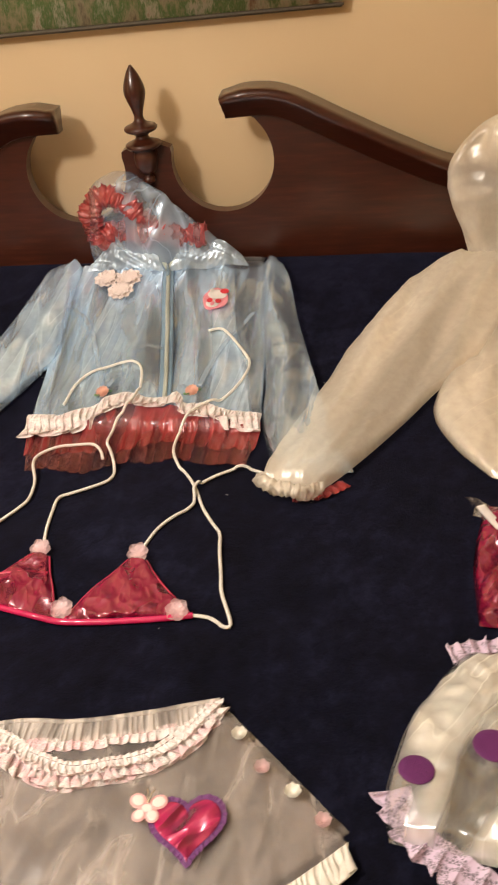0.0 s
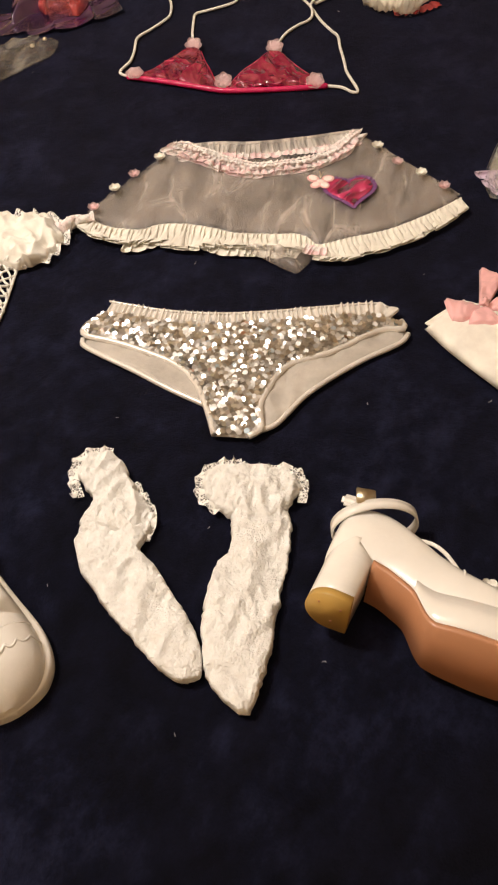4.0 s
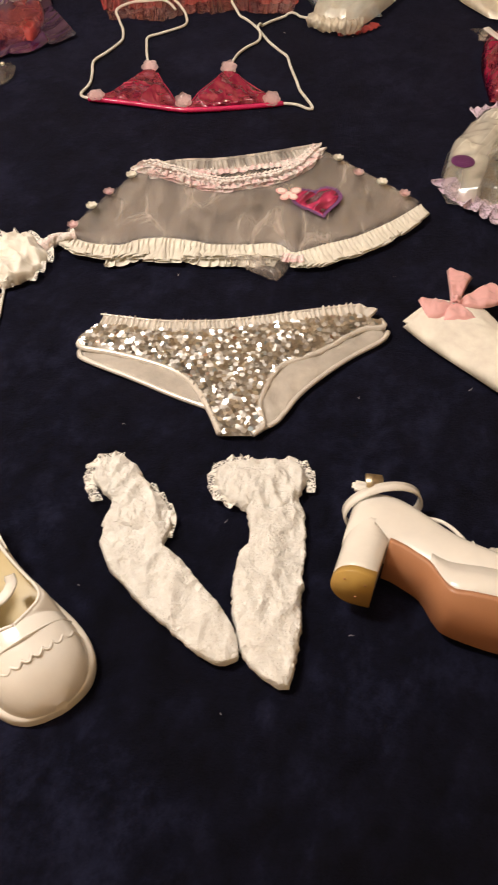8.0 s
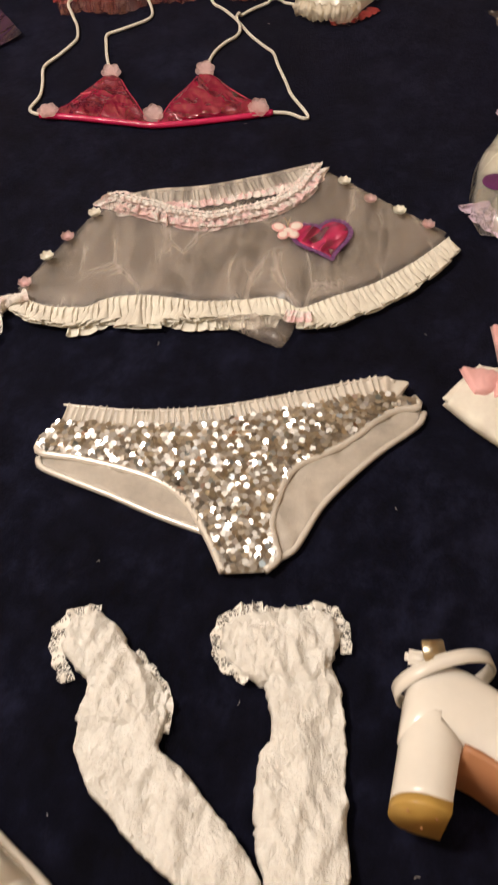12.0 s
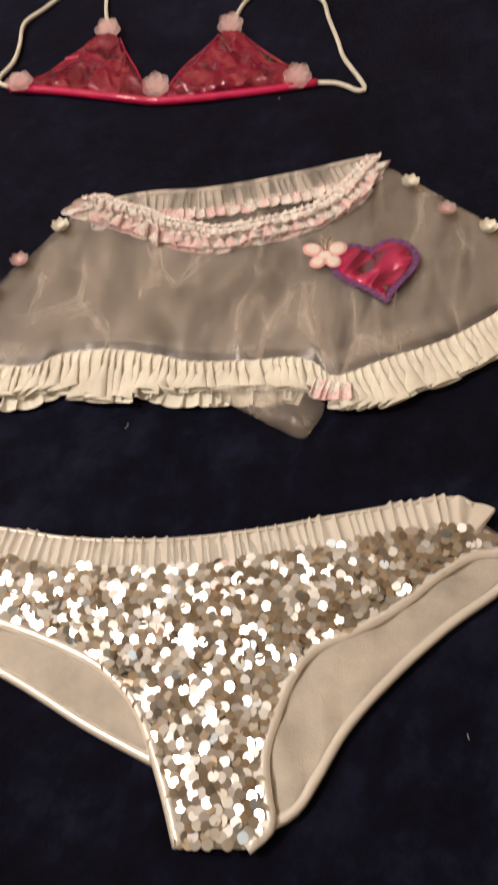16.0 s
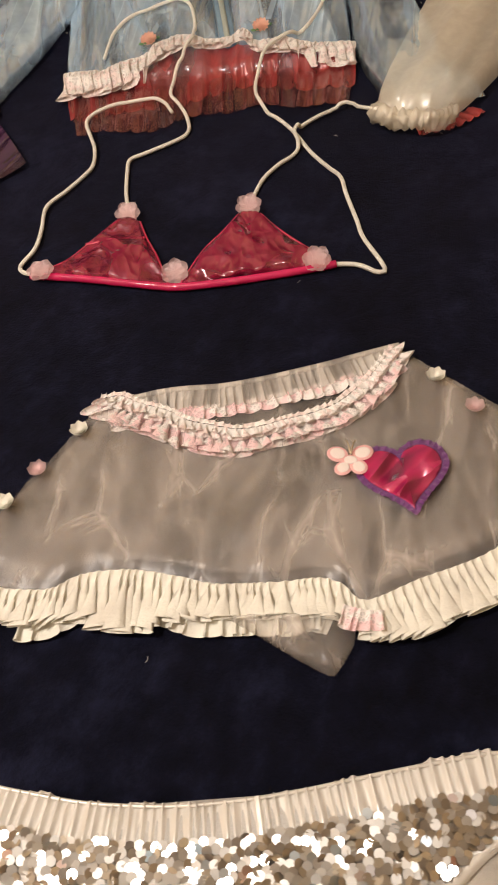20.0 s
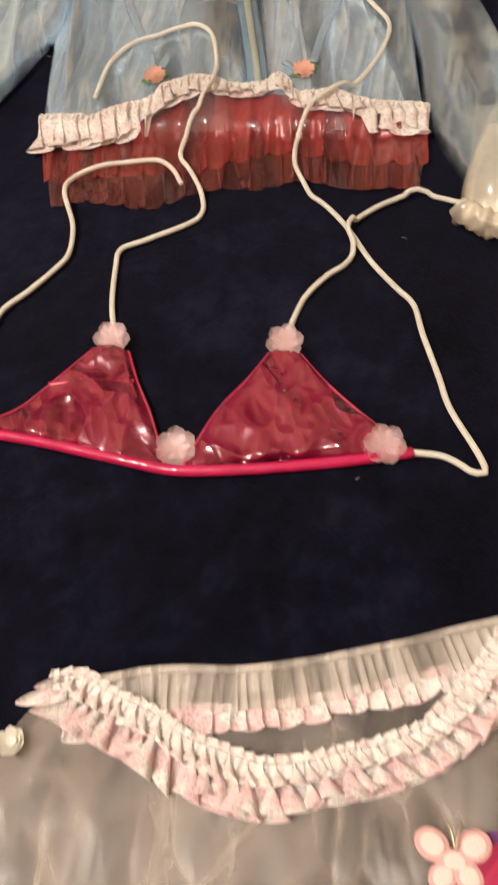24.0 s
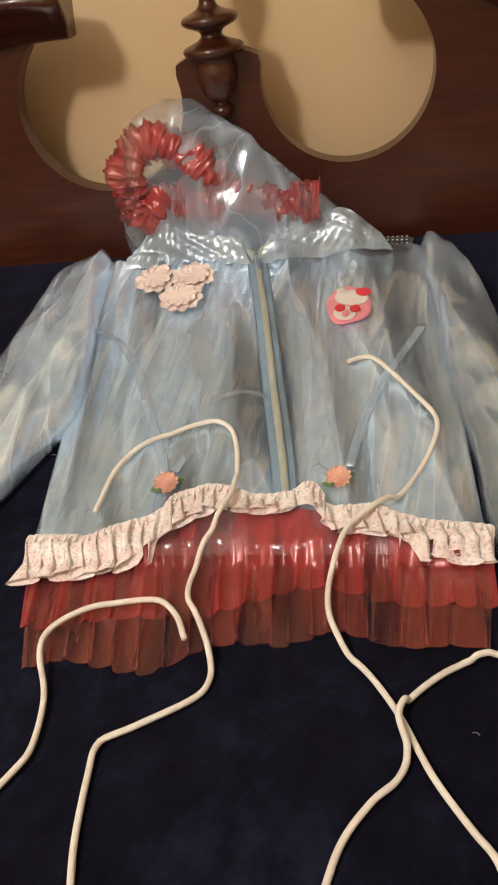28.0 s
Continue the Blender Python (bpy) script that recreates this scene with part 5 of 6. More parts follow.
def mary_jane():
    hx, hy = -0.276, -0.338
    m = pose(hx, hy, bed(hx, hy) - 0.001, 0, 0, -49.5) @ Matrix.Diagonal((0.92, 0.96, 0.92, 1))
    ob = thing("mary_jane_shoe", hx + 0.08, hy - 0.1, "white patent strap shoe with bow and scalloped toe cap", "shoe")
    size = 0.268
    width = table((0.0, 0.002), (0.004, 0.017), (0.02, 0.030), (0.06, 0.033), (0.10, 0.034), (0.15, 0.041), (0.20, 0.049), (0.235, 0.046), (0.257, 0.032), (0.266, 0.014), (0.268, 0.002))
    xs = np.r_[np.linspace(0, 0.02, 8), np.linspace(0.028, 0.24, 34), np.linspace(0.245, size, 10)]
    # sole with a soft welt
    prof = ((1.0, 0.0), (1.07, 0.004), (1.09, 0.012), (1.07, 0.021), (1.0, 0.025))
    def sole(x):
        w = width(x) + 0.002
        ring = [(x, -w * k, h) for k, h in prof] + [(x, w * k, h) for k, h in reversed(prof)]
        return ring
    lofted("sole", xs, sole, PATENT, ob, m, "thick white moulded sole", closed=True)
    tops = table((0.0, 0.062), (0.03, 0.060), (0.07, 0.046), (0.11, 0.042), (0.15, 0.047), (0.165, 0.052), (0.20, 0.055), (0.235, 0.046), (0.255, 0.030), (0.268, 0.012))
    hole = table((0.0, 0.001), (0.006, 0.012), (0.02, 0.024), (0.06, 0.029), (0.10, 0.030), (0.135, 0.033), (0.165, 0.036), (0.180, 0.031), (0.190, 0.006), (0.192, 0.0), (0.268, 0.0))
    xs2 = np.r_[np.linspace(0.0005, 0.02, 8), np.linspace(0.026, 0.176, 30), np.linspace(0.179, 0.192, 8), np.linspace(0.198, 0.25, 12), np.linspace(0.254, size - 0.0005, 8)]
    for side in (-1, 1):
        def wall(x):
            w, o, h = width(x), min(hole(x), width(x) * 0.9), tops(x)
            return [(x, side * (o + (w - o) * math.cos(f * math.pi / 2) ** 0.8), 0.022 + h * math.sin(f * math.pi / 2)) for f in np.linspace(0, 1, 10)]
        up = lofted("upper", xs2, wall, PATENT, ob, m, "white patent upper")
        rim = [m @ Vector((x, side * min(hole(x), width(x) * 0.9), 0.022 + tops(x))) for x in np.linspace(0.001, 0.191, 60)]
        tube("topline_binding", rim, 0.0017, PATENT, ob, n=90, sides=6)
        def inner(x):
            w, o, h = width(x) - 0.002, min(hole(x), width(x) * 0.9) - 0.001, tops(x) - 0.001
            return [(x, side * max(0, o + (w - o) * math.cos(f * math.pi / 2) ** 0.8), 0.022 + h * math.sin(f * math.pi / 2)) for f in np.linspace(0, 1, 6)]
        lofted("inner_wall", xs2[4:-9], inner, INSOLE, ob, m, "beige shoe lining")
    lofted("insole", xs[2:-4], lambda x: [(x, v * (width(x) - 0.001), 0.0265 + 0.004 * v * v) for v in np.linspace(-1, 1, 9)], INSOLE, ob, m, "gold beige insole with a worn stamp")
    # scalloped toe cap edge
    line = []
    for k in range(160):
        v = k / 159 * 2 - 1
        x = 0.214 + 0.012 * (1 - v * v) + 0.0045 * abs(math.sin(v * 4.5 * math.pi))
        w = width(x) * 0.995
        f = math.acos(min(1, abs(v))) / (math.pi / 2)
        line.append(m @ Vector((x, w * v * 0.995, 0.0235 + tops(x) * math.sin(f * math.pi / 2))))
    tube("scalloped_edge", line, 0.0014, PATENT, ob, n=260, sides=6)
    line2 = [m @ Vector((0.199 + 0.010 * (1 - v * v), width(0.203) * v, 0.0235 + tops(0.205) * math.sin(math.acos(min(1, abs(v)))))) for v in np.linspace(-0.98, 0.98, 20)]
    tube("stitched_ridge", line2, 0.0012, PATENT, ob, n=40, sides=6)
    # straps: one over the instep with a bow, one round the heel
    strip("instep_strap", [(-0.232, -0.446, 0.062), (-0.224, -0.445, 0.082), (-0.214, -0.442, 0.090), (-0.202, -0.441, 0.086), (-0.190, -0.453, 0.078), (-0.178, -0.446, 0.078), (-0.174, -0.432, 0.077), (-0.182, -0.416, 0.064)], 0.011, 0.002, PATENT, ob, "white elastic instep strap")
    round_heel = [m @ Vector(q) for q in ((0.060, -0.034, 0.048), (0.030, -0.034, 0.062), (0.006, -0.024, 0.072), (-0.004, 0.0, 0.076), (0.006, 0.024, 0.074), (0.030, 0.034, 0.066), (0.065, 0.035, 0.056), (0.095, 0.034, 0.048))]
    strip("heel_strap", round_heel, 0.0025, 0.013, PATENT, ob, "white patent heel strap")
    box("heel_tab", (0.005, 0.016, 0.020), m @ Matrix.Translation((-0.004, 0.0, 0.082)), PATENT, ob, "white loop that holds the heel strap", bevel=0.002)
    heel = [m @ Vector((0.031 - 0.034 * math.sin(g), 0.0335 * math.cos(g), 0.024)) for g in np.linspace(0.12, math.pi - 0.12, 24)]
    strip("heel_counter", heel, 0.003, 0.064, PATENT, ob, "white patent heel counter")
    # bow
    c = Vector((-0.217, -0.442, 0.089))
    bow = part("bow", bmesh.new(), PATENT, ob, "white satin bow")
    for sgn in (-1, 1):
        d = Vector((-0.18, 0.98, 0)) * sgn
        e = Vector((-d.y, d.x, 0))
        a = [c + d * q + e * w for q, w in ((0.002, 0.006), (0.012, 0.013), (0.024, 0.019), (0.032, 0.021))]
        b = [c + d * q - e * w for q, w in ((0.002, 0.006), (0.012, 0.013), (0.024, 0.019), (0.034, 0.019))]
        shell("loop", [(p.x, p.y) for p in a], [(p.x, p.y) for p in b], COTTON, bow, nu=18, nv=14, puff=0.010, lift=0.0, folds=[(0.004, 60, 60, 61.0)], height=lambda x, y: c.z)
    box("knot", (0.015, 0.012, 0.012), Matrix.Translation(c + Vector((0, 0, 0.004))) @ pose(0, 0, 0, 0, 0, 98), COTTON, bow, bevel=0.004)
    # faint stamp on the insole
    for k in range(4):
        box("stamp_bar", (0.004, 0.009, 0.0006), m @ Matrix.Translation((0.045 + 0.008 * k, 0.0, 0.0275)), PATENT, ob, "worn pale stamp", bevel=0)
    return ob


mary_jane()


def platform_shoe(place, label):
    """A block-heeled platform shoe; its sole faces -z, its toe +x, and place lays it down."""
    at = place.translation
    ob = thing("platform_shoe", at.x + 0.1, at.y, label, "shoe", "platform shoes")
    low = table((0.0, 0.050), (0.03, 0.049), (0.062, 0.045), (0.085, 0.037), (0.105, 0.029), (0.125, 0.025), (0.18, 0.026), (0.225, 0.028), (0.242, 0.034))
    high = table((0.0, 0.112), (0.02, 0.120), (0.05, 0.120), (0.085, 0.107), (0.11, 0.094), (0.14, 0.081), (0.18, 0.070), (0.215, 0.058), (0.236, 0.046), (0.242, 0.036))
    half = table((0.0, 0.014), (0.008, 0.026), (0.03, 0.032), (0.07, 0.031), (0.11, 0.032), (0.15, 0.040), (0.19, 0.042), (0.22, 0.036), (0.236, 0.022), (0.242, 0.008))
    xs = np.r_[np.linspace(0, 0.02, 6), np.linspace(0.027, 0.22, 34), np.linspace(0.224, 0.242, 8)]
    def body(x):
        a, b, w = low(x), high(x), half(x)
        return [(x, w * math.copysign(abs(math.cos(g)) ** 0.75, math.cos(g)), (a + b) / 2 + (b - a) / 2 * math.copysign(abs(math.sin(g)) ** 0.85, math.sin(g))) for g in np.arange(22) * 2 * math.pi / 22]
    lofted("upper", xs, body, PATENT, ob, place, "creamy white patent upper", closed=True)
    def ground(x):
        k = max(0.0, min(1.0, (0.130 - x) / 0.036))
        return (low(x) - 0.003) * k * k * (3 - 2 * k) + max(0, x - 0.215) * 0.35
    def sole(x):
        w, z0 = half(x) * 1.04 + 0.001, ground(x)
        return [(x, w * 0.99, z0 + 0.004), (x, w, z0 + 0.001), (x, w * 0.96, z0 - 0.002), (x, -w * 0.96, z0 - 0.002), (x, -w, z0 + 0.001), (x, -w * 0.99, z0 + 0.004)]
    lofted("sole", [x for x in xs if x > 0.046], sole, TAN, ob, place, "smooth tan leather sole", closed=True)
    def platform(x):
        w, a, z0 = half(x) * 1.02 + 0.0005, low(x) + 0.012, ground(x) + 0.002
        return [(x, w, a), (x, w * 1.015, (a + z0) / 2), (x, w * 1.01, z0), (x, -w * 1.01, z0), (x, -w * 1.015, (a + z0) / 2), (x, -w, a)]
    lofted("platform", [x for x in xs if x > 0.092], platform, PATENT, ob, place, "cream platform", closed=True)
    # block heel: rounded behind, flat in front
    def dee(k, zed, nose=0.058):
        r = 0.0335 * k
        ring = [(0.001 + r - r * math.sin(g), r * 1.05 * math.cos(g), zed) for g in np.linspace(0, math.pi, 16)]
        return ring + [(nose * k, -r, zed), (nose * k, r, zed)]
    lofted("heel", np.linspace(0, 1, 12), lambda s: dee(0.80 + 0.065 * s, 0.004 + 0.070 * s, 0.058 - 0.034 * max(0.0, (s - 0.66) / 0.34)), PATENT, ob, place, "cream block heel", closed=True)
    lofted("heel_cap", (0.0, 0.3, 1.0), lambda s: dee(0.805 + 0.005 * s, -0.003 + 0.008 * s), MUSTARD, ob, place, "mustard rubber heel cap", closed=True)
    for x, y in ((0.015, 0.012), (0.038, 0.010), (0.030, -0.014)):
        turned("heel_nail", [(0.0012, 0.0), (0.0012, 0.0015)], TAN, ob, place @ Matrix.Translation((x, y, -0.0038)), sides=8)
    # ankle strap with buckle, instep strap
    loop = [place @ Vector((0.032 + 0.040 * math.cos(g), 0.036 * math.sin(g), 0.114 + 0.022 * math.cos(g))) for g in np.linspace(0, 2 * math.pi, 26)]
    def wide(name, path, up, width, label):
        p = smooth([tuple(q) for q in path], 60)
        bm = bmesh.new()
        rings = []
        axis = (place.to_3x3() @ Vector(up)).normalized()
        mid = Vector(p.mean(0))
        for q in p:
            v = Vector(q)
            o = (v - mid)
            o = (o - axis * o.dot(axis)).normalized()
            rings.append([bm.verts.new(v + axis * a * width / 2 + o * b) for a, b in ((-1, 0), (-1, 0.002), (1, 0.002), (1, 0))])
        grid_faces(bm, rings, True)
        return part(name, bm, PATENT, ob, label)
    wide("ankle_strap", loop, (-0.46, 0, 0.88), 0.012, "cream ankle strap")
    b = place @ Vector((0.016, 0.036, 0.118))
    box("buckle", (0.020, 0.016, 0.004), Matrix.Translation(b) @ pose(0, 0, 0, 10, 20, 10), METAL, ob, "brass-toned buckle", bevel=0.001)
    box("strap_end", (0.026, 0.012, 0.003), Matrix.Translation(b + Vector((-0.010, -0.006, -0.003))) @ pose(0, 0, 0, 0, 0, -10), PATENT, ob)
    edge = [place @ Vector((0.085 + 0.045 * s, 0.012 + 0.006 * s, high(0.085 + 0.045 * s) + 0.008 * math.sin(math.pi * s) - 0.002)) for s in np.linspace(0, 1, 14)]
    tube("instep_strap", edge, 0.0022, PATENT, ob, "cream instep strap", n=30, sides=6)
    seam = [place @ Vector((0.128 + 0.012 * math.sin(q), half(0.13) * 1.0 * math.sin(q) ** 0.75, 0.056 - 0.030 * math.cos(q))) for q in np.linspace(0.5, 2.3, 16)]
    tube("vamp_seam", seam, 0.0012, PATENT, ob, n=30, sides=5)
    for k in range(5):
        x = 0.165 + 0.012 * k
        q = place @ Vector((x, 0.016, high(x) - 0.001))
        blossom("toe_frill", q.x, q.y, q.z, 0.009, 6, COTTON, ob, layers=2, cup=1.0, seed=k)
    return ob


LAID = Matrix.Translation((0.121, -0.396, bed(0.2, -0.38) + 0.044)) @ (Matrix(((0.966, 0.054, 0.254), (-0.259, 0.201, 0.945), (0.0, 0.978, -0.208))).to_4x4()) @ Matrix.Diagonal((0.885, 0.81, 1.0, 1.0))
platform_shoe(LAID, "white patent block-heel platform shoe lying on its side")


# ---------------------------------------------------------------- stocking with bow
def bow_stocking():
    ob = thing("bow_stocking", 0.33, -0.08, "cream cotton stocking with a pink satin bow", "stocking")
    shell("leg", [(0.216, 0.004), (0.247, -0.034), (0.301, -0.087), (0.353, -0.138), (0.42, -0.20), (0.50, -0.28)], [(0.262, 0.055), (0.312, 0.045), (0.342, 0.012), (0.368, -0.032), (0.42, -0.10), (0.52, -0.22)], COTTON, ob, nu=70, nv=30, puff=0.018, folds=[(0.004, 16, 16, 71.0), (0.0015, 60, 60, 72.0)], ends=0.15)
    strip("welt", on([(0.219, 0.004), (0.240, 0.028), (0.264, 0.052)], 0.012), 0.010, 0.003, COTTON, ob, n=20)
    kx, ky = 0.284, 0.034
    bow = part("bow", bmesh.new(), PINK, ob, "pink satin ribbon bow")
    def up(x, y):
        return bed(x, y) + 0.020
    for name, a, b, seed in (
        ("loop", [(kx - 0.004, ky - 0.002), (0.262, 0.036), (0.236, 0.042)], [(kx - 0.002, ky - 0.010), (0.262, 0.004), (0.246, 0.004)], 73.0),
        ("loop", [(kx - 0.006, ky + 0.004), (0.279, 0.075), (0.279, 0.106)], [(kx + 0.006, ky + 0.006), (0.304, 0.074), (0.313, 0.091)], 74.0),
        ("tail", [(kx + 0.004, ky + 0.006), (0.320, 0.068), (0.337, 0.079)], [(kx + 0.006, ky - 0.006), (0.325, 0.030), (0.356, 0.046)], 75.0),
        ("tail", [(kx - 0.006, ky - 0.004), (0.268, 0.016), (0.263, -0.003)], [(kx + 0.006, ky - 0.004), (0.300, 0.018), (0.310, 0.005)], 76.0),
    ):
        shell(name, a, b, PINK, bow, nu=22, nv=16, puff=0.005, lift=0.001, folds=[(0.005, 50, 30, seed), (0.002, 110, 80, seed)], ends=0.15, height=up)
    box("knot", (0.014, 0.014, 0.012), pose(kx, ky, up(kx, ky) + 0.012, 0, 0, 30), PINK, bow, bevel=0.005)
    ob.location += Vector((0.003, 0.007, 0))


bow_stocking()


# ---------------------------------------------------------------- net stocking with lace cuff
def net_stocking():
    ob = thing("fishnet_stocking", -0.35, -0.05, "cream fishnet stocking with a gathered lace cuff", "stocking")
    shell("lace_cuff", [(-0.404, 0.146), (-0.412, 0.110), (-0.402, 0.075), (-0.378, 0.046)], [(-0.298, 0.152), (-0.276, 0.115), (-0.290, 0.066), (-0.316, 0.046)], COTTON, ob, "gathered cream lace cuff", nu=80, nv=80, puff=0.014, folds=[(0.012, 30, 24, 81.0), (0.006, 64, 50, 82.0)], ragged=0.005)
    ruffle("cuff_frill", [(-0.306, 0.048), (-0.350, 0.050), (-0.392, 0.062), (-0.410, 0.10), (-0.406, 0.142)], 0.014, SOCK_LACE, ob, "openwork lace edge", waves=9, amp=0.014, lift=0.005, side=-1, rows=5, fan=0.12)
    ruffle("cuff_frill", [(-0.400, 0.146), (-0.35, 0.153), (-0.300, 0.150), (-0.277, 0.118), (-0.292, 0.066)], 0.012, SOCK_LACE, ob, "openwork lace edge", waves=9, amp=0.012, lift=0.005, side=1, rows=5, fan=0.12)
    for k, line in enumerate(([(-0.395, 0.118), (-0.35, 0.128), (-0.295, 0.122)], [(-0.39, 0.088), (-0.345, 0.098), (-0.295, 0.090)], [(-0.375, 0.062), (-0.345, 0.070), (-0.305, 0.064)])):
        ruffle("cuff_frill", [(x, y, bed(x, y) + 0.022) for x, y in line], 0.022, SOCK_LACE, ob, "openwork lace edge", waves=5, amp=0.007, lift=-0.004, side=-1, rows=6, fan=0.5, seed=20.0 + k, scallop=5, deep=0.2)
    gathered_roll("ribbon_tie", [(-0.287, 0.130, bed(-0.28, 0.12) + 0.012), (-0.266, 0.150, bed(-0.26, 0.13) + 0.014), (-0.244, 0.162, bed(-0.24, 0.14) + 0.012)], 0.0085, ROSE_LACE, ob, "cream and pink ribbon tie", n=40)
    left = smooth([(-0.378, 0.048), (-0.366, -0.06), (-0.368, -0.155), (-0.384, -0.215), (-0.43, -0.29), (-0.50, -0.37)], 60)
    right = smooth([(-0.320, 0.048), (-0.309, -0.056), (-0.319, -0.155), (-0.350, -0.222), (-0.39, -0.28), (-0.44, -0.34)], 60)
    # knotted diamonds in two families of strands
    cols, rows = 9, 48
    strands = []
    for f in range(cols + 1):
        for line in ([],):
            for r in range(rows + 1):
                s = r / rows
                i = s * 59
                a = np.array([np.interp(i, range(60), left[:, k]) for k in (0, 1)])
                b = np.array([np.interp(i, range(60), right[:, k]) for k in (0, 1)])
                zig = 0.5 * (-1) ** (r + f)
                v = min(1, max(0, (f + zig) / cols))
                x, y = a * (1 - v) + b * v
                z = bed(x, y) + 0.003 + 0.010 * (4 * v * (1 - v)) ** 0.5 + 0.002 * wob(x, y, 60, f)
                line.append((x + 0.004 * wob(x, y, 70, f + 3), y + 0.004 * wob(x, y, 60, f + 8), z))
            strands.append(line)
    for line in strands:
        tube("net_strand", line, 0.0017, CORD, ob, n=230, sides=5)
    for side in (left, right):
        tube("net_edge", [(x, y, bed(x, y) + 0.004) for x, y in side], 0.0022, CORD, ob, n=80, sides=5)
    ob.location += Vector((0, 0.011, 0))


net_stocking()


# ---------------------------------------------------------------- things at the sides
def leg_warmer():
    ob = thing("leopard_leg_warmer", -0.53, 0.26, "black and white leopard print leg warmer with fleece cuff", "leg warmer")
    shell("tube", [(-0.64, 0.40), (-0.62, 0.28), (-0.60, 0.17)], [(-0.512, 0.416), (-0.470, 0.31), (-0.432, 0.185)], LEOPARD, ob, nu=40, nv=30, puff=0.022, folds=[(0.004, 14, 14, 91.0), (0.002, 50, 50, 92.0)], ends=0.15)
    shell("fleece_cuff", [(-0.62, 0.175), (-0.612, 0.14), (-0.60, 0.10)], [(-0.430, 0.198), (-0.416, 0.165), (-0.430, 0.126)], FLEECE, ob, "ivory fleece cuff", nu=24, nv=40, puff=0.03, lift=0.002, folds=[(0.004, 60, 60, 93.0), (0.003, 140, 140, 94.0)], power=0.3)
    tube("cuff_mouth", on([(-0.60, 0.112), (-0.52, 0.116), (-0.45, 0.130), (-0.438, 0.152), (-0.50, 0.15), (-0.60, 0.145)], 0.012), 0.009, FLEECE, ob, n=60)
    ob.location += Vector((0, 0.008, 0))


leg_warmer()


def purple_jacket():
    ob = thing("purple_jacket", -0.75, 0.95, "glossy dark purple vinyl jacket spread on the bed", "jacket")
    fold = [(0.010, 9, 6, 101.0), (0.006, 22, 16, 102.0), (0.003, 55, 45, 103.0)]
    shell("body", [(-1.08, 1.38), (-1.10, 1.15), (-1.10, 0.9), (-1.05, 0.70)], [(-0.70, 1.37), (-0.66, 1.20), (-0.63, 0.95), (-0.60, 0.665)], PURPLE, ob, nu=60, nv=50, puff=0.024, folds=fold)
    shell("sleeve", [(-0.71, 1.37), (-0.66, 1.15), (-0.62, 0.92), (-0.55, 0.70)], [(-0.688, 1.36), (-0.598, 1.25), (-0.505, 1.08), (-0.425, 0.90)], PURPLE, ob, nu=60, nv=30, puff=0.022, lift=0.002, folds=fold)
    ruffle("sleeve_ruffle", [(-0.60, 0.73), (-0.52, 0.78), (-0.43, 0.89)], 0.10, PURPLE, ob, "flared purple vinyl cuff", waves=4, amp=0.008, lift=0.003, rows=10, to=[(-0.60, 0.67), (-0.47, 0.682), (-0.363, 0.764)])
    strip("zip_tape", on([(-0.80, 1.30), (-0.78, 1.0), (-0.74, 0.72)], 0.034), 0.02, 0.002, BLACK, ob, "black zip tape")


purple_jacket()


def clear_bag():
    ob = thing("clear_vinyl_top", -0.6, 0.56, "crumpled clear vinyl top with small studs", "top")
    shell("panel", [(-0.80, 0.66), (-0.70, 0.640), (-0.634, 0.652), (-0.585, 0.588), (-0.560, 0.578), (-0.493, 0.640), (-0.440, 0.644)], [(-0.80, 0.43), (-0.70, 0.435), (-0.630, 0.446), (-0.571, 0.455), (-0.520, 0.489), (-0.462, 0.565), (-0.440, 0.602)], CLEAR, ob, nu=80, nv=50, puff=0.010, folds=[(0.009, 24, 18, 111.0), (0.005, 60, 40, 112.0)])
    tube("edging", on([(-0.70, 0.435), (-0.630, 0.446), (-0.571, 0.455), (-0.520, 0.489), (-0.462, 0.565), (-0.438, 0.602), (-0.440, 0.640)], 0.006), 0.003, CLEAR, ob, n=60)
    for x, y in ((-0.455, 0.625), (-0.47, 0.60), (-0.62, 0.47)):
        turned("stud", [(0.004, 0), (0.004, 0.002), (0.002, 0.004), (0.0005, 0.0045)], METAL, ob, Matrix.Translation((x, y, bed(x, y) + 0.018)), "brass stud", sides=10)
    ob.location += Vector((-0.005, 0.008, 0))


clear_bag()


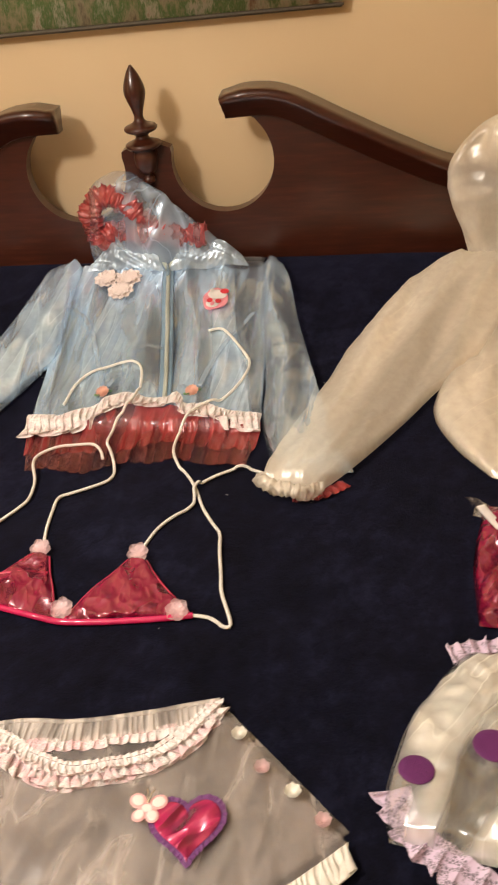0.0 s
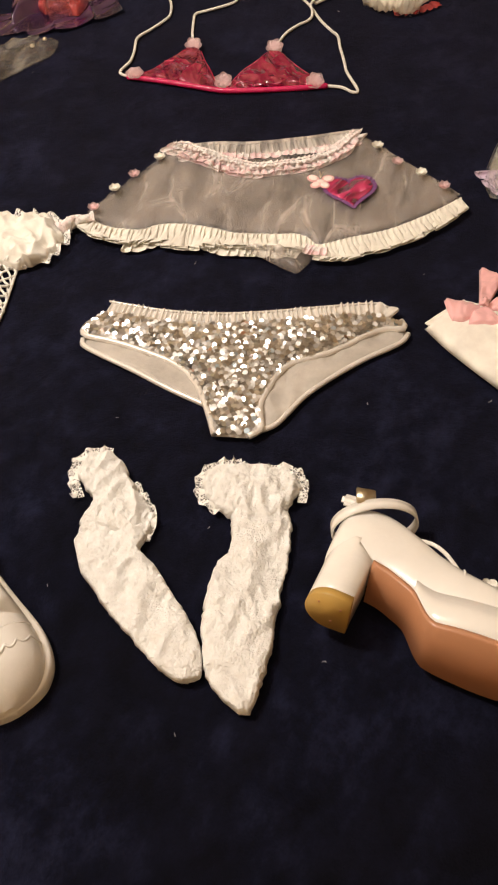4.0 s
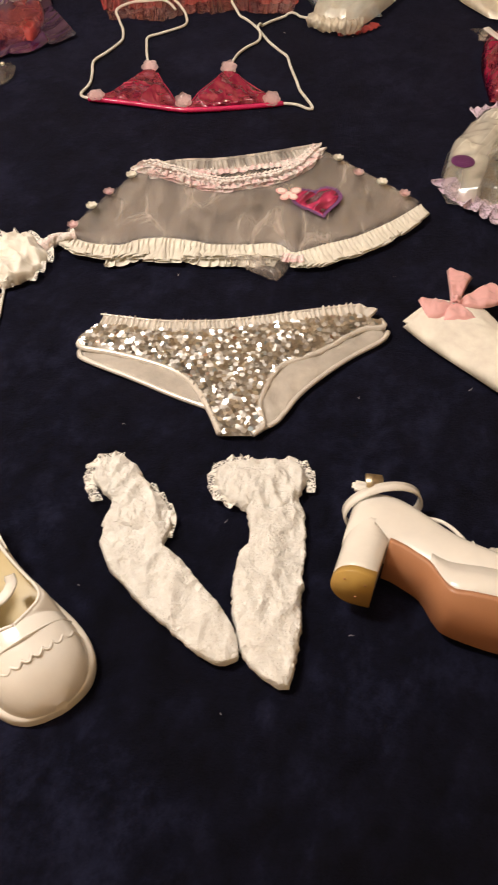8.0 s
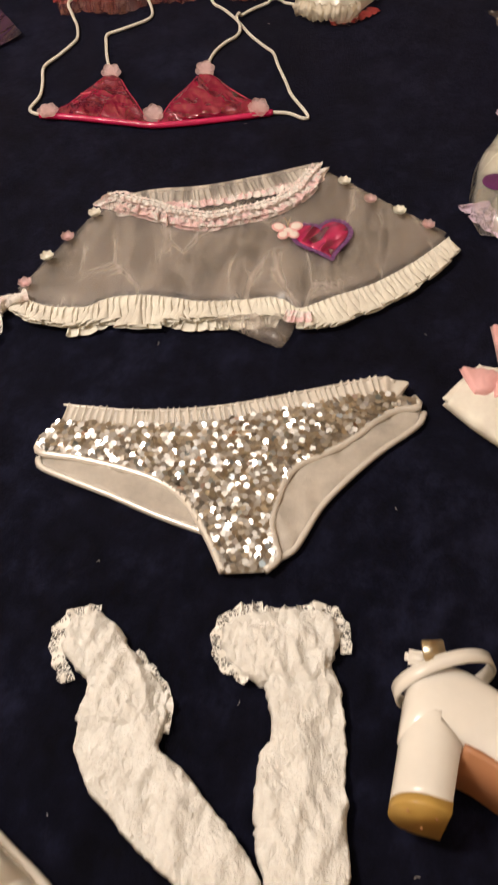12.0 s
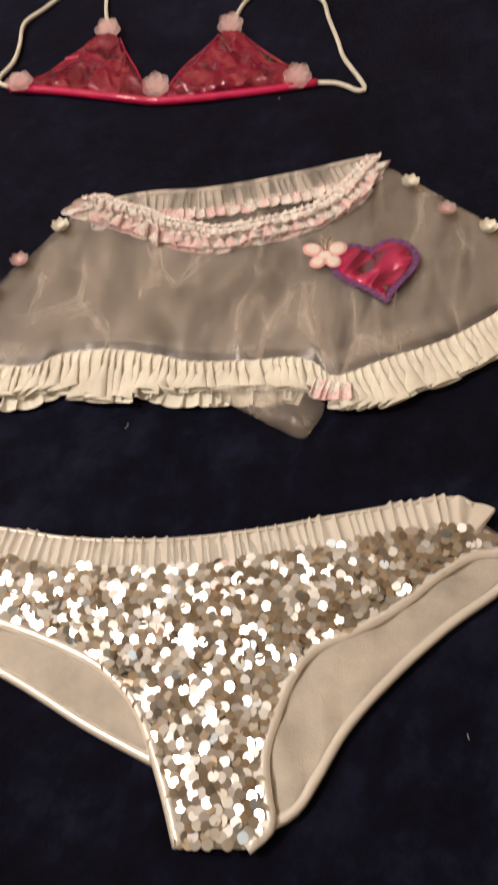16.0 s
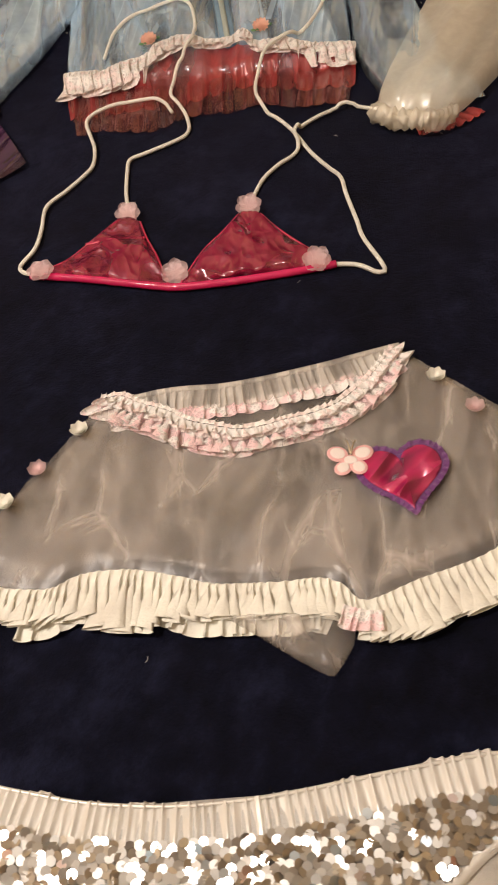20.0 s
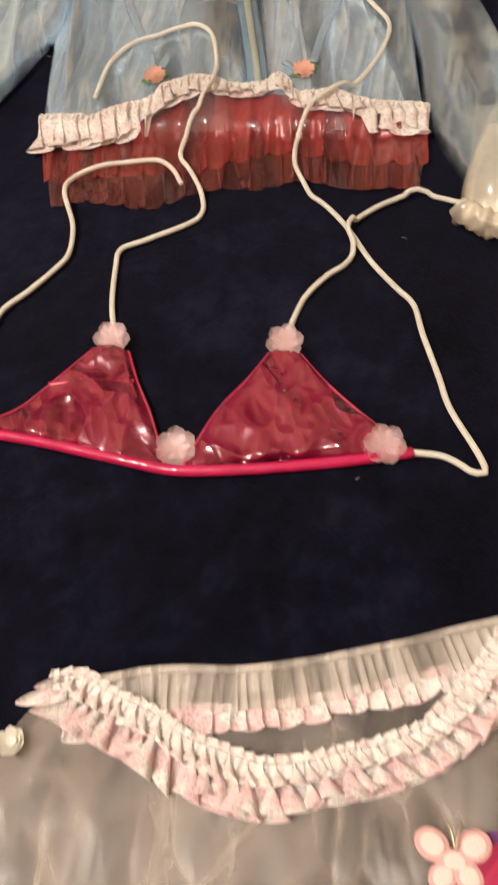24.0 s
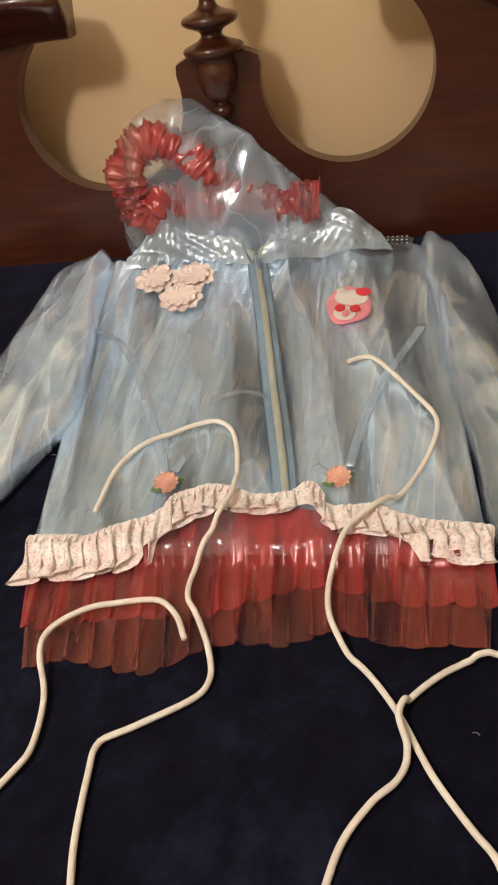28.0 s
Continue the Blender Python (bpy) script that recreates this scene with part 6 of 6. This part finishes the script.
def white_jacket():
    ob = thing("white_jacket", 0.45, 1.2, "frosted white translucent vinyl hooded jacket", "jacket")
    fold = [(0.012, 13, 2.5, 121.0), (0.006, 30, 6, 122.0), (0.002, 60, 30, 123.0)]
    lift = 0.012
    shell("sleeve", [(0.385, 1.475), (0.345, 1.450), (0.285, 1.370), (0.229, 1.262), (0.161, 1.100), (0.119, 0.980), (0.094, 0.885), (0.088, 0.825)], [(0.52, 1.46), (0.50, 1.33), (0.43, 1.19), (0.355, 1.095), (0.300, 1.005), (0.245, 0.912), (0.205, 0.848), (0.180, 0.814)], FROST, ob, nu=80, nv=36, puff=0.018, lift=lift, slant=22, folds=fold, ends=0.2)
    cz = bed(0.1, 0.8)
    gathered_roll("cuff", [(0.087, 0.828, cz + 0.018), (0.100, 0.812, cz + 0.020), (0.128, 0.803, cz + 0.020), (0.158, 0.800, cz + 0.020), (0.182, 0.814, cz + 0.018)], 0.012, FROST, ob, "gathered frosted cuff", n=140, seed=4.0)
    shell("body", [(0.40, 1.46), (0.395, 1.25), (0.353, 1.10), (0.347, 1.03), (0.380, 0.950), (0.43, 0.880)], [(0.76, 1.45), (0.77, 1.25), (0.77, 1.06), (0.77, 0.95), (0.77, 0.86), (0.77, 0.80)], FROST, ob, nu=70, nv=60, puff=0.014, lift=0.004, folds=fold, ends=0.12)
    hood_shell("hood", [(0.07, 0.420, 0.70), (0.135, 0.405, 0.70), (0.165, 0.384, 0.70), (0.20, 0.370, 0.70), (0.235, 0.362, 0.69), (0.28, 0.364, 0.67), (0.32, 0.388, 0.64), (0.35, 0.422, 0.61), (0.375, 0.47, 0.56)], 1.485, 0.05, FROST, ob, "frosted hood propped on the headboard", lean=0.08, seed=6.0, crumple=0.02)


white_jacket()


def pearl_skirt():
    ob = thing("dotted_skirt", 0.45, 0.38, "pearly clear vinyl skirt with plum dots and lilac lace", "skirt")
    fold = [(0.009, 16, 14, 131.0), (0.005, 40, 36, 132.0)]
    front = shell("panel", [(0.372, 0.512), (0.322, 0.436), (0.304, 0.385), (0.293, 0.325), (0.300, 0.285)], [(0.56, 0.52), (0.60, 0.44), (0.63, 0.37), (0.64, 0.30), (0.64, 0.25)], PEARL, ob, nu=50, nv=50, puff=0.032, folds=fold, ends=0.12)
    ruffle("hem_lace", [(0.318, 0.345), (0.330, 0.312), (0.358, 0.288), (0.42, 0.258), (0.52, 0.25), (0.63, 0.26)], 0.042, LILAC_LACE, ob, "lilac lace hem ruffle", waves=20, amp=0.010, lift=0.010, side=-1, rows=8, scallop=22)
    ruffle("waist_lace", [(0.364, 0.500), (0.40, 0.515), (0.47, 0.52), (0.55, 0.52)], 0.026, LILAC_LACE, ob, "lilac lace waist ruffle", waves=14, amp=0.008, lift=0.018, side=1, rows=6)
    high = top_of(front)
    for x, y, r in ((0.323, 0.344, 0.018), (0.398, 0.375, 0.021), (0.47, 0.36, 0.026), (0.53, 0.42, 0.026)):
        plate("dot", [(x + r * math.cos(g), y + r * 0.9 * math.sin(g)) for g in np.linspace(0, 2 * math.pi, 24, endpoint=False)], high(x, y) + 0.0005, 0.0015, PLUM, ob, "plum dot")


pearl_skirt()


def pink_bundle():
    ob = thing("pink_bundle", 0.45, 0.68, "shiny pink vinyl garment folded in clear wrapping", "garment bundle")
    fold = [(0.012, 26, 20, 141.0), (0.007, 60, 50, 142.0)]
    shell("garment", [(0.412, 0.79), (0.398, 0.71), (0.394, 0.66), (0.397, 0.575)], [(0.60, 0.79), (0.61, 0.71), (0.61, 0.64), (0.60, 0.57)], PINKFOIL, ob, nu=40, nv=40, puff=0.035, folds=fold)
    shell("wrapping", [(0.388, 0.822), (0.400, 0.80), (0.398, 0.78)], [(0.412, 0.812), (0.430, 0.79), (0.44, 0.77)], CLEAR, ob, "clear wrapper tip", nu=14, nv=10, puff=0.008, lift=0.01)
    strip("tag", on([(0.405, 0.765), (0.418, 0.74), (0.43, 0.72)], 0.04), 0.014, 0.002, WHITE, ob, "white ribbon tag", n=14)


pink_bundle()


def ribbons():
    for (x, y), label in (((-0.485, 0.030), "small knotted cream ribbon on the navy blanket"), ((-0.42, -0.14), "sheer white ribbon end on the navy blanket")):
        ob = thing("ribbon_scrap", x, y, label, "ribbon", "ribbon scraps")
        shell("ribbon", [(x - 0.04, y + 0.025), (x - 0.01, y + 0.022), (x + 0.012, y + 0.008)], [(x - 0.04, y - 0.02), (x - 0.005, y - 0.024), (x + 0.012, y - 0.012)], COTTON if y > 0 else SOCK_LACE, ob, nu=18, nv=12, puff=0.014, folds=[(0.006, 50, 50, 151.0)])


ribbons()


def lint():
    rnd = random.Random(9)
    ob = thing("lint", 0.1, 0.0, "tiny pale lint specks on the blanket", "lint")
    for _ in range(40):
        x, y = rnd.uniform(-0.55, 0.45), rnd.uniform(-0.55, 1.2)
        g, r = rnd.uniform(0, 6), rnd.uniform(0.0008, 0.003)
        z = bed(x, y) + 0.002
        tube("fibre", [(x, y, z), (x + r * math.cos(g), y + r * math.sin(g), z + 0.0006), (x + 2 * r * math.cos(g + 0.5), y + 2 * r * math.sin(g + 0.5), z)], 0.0002, CREAM, ob, n=5, sides=4)


lint()
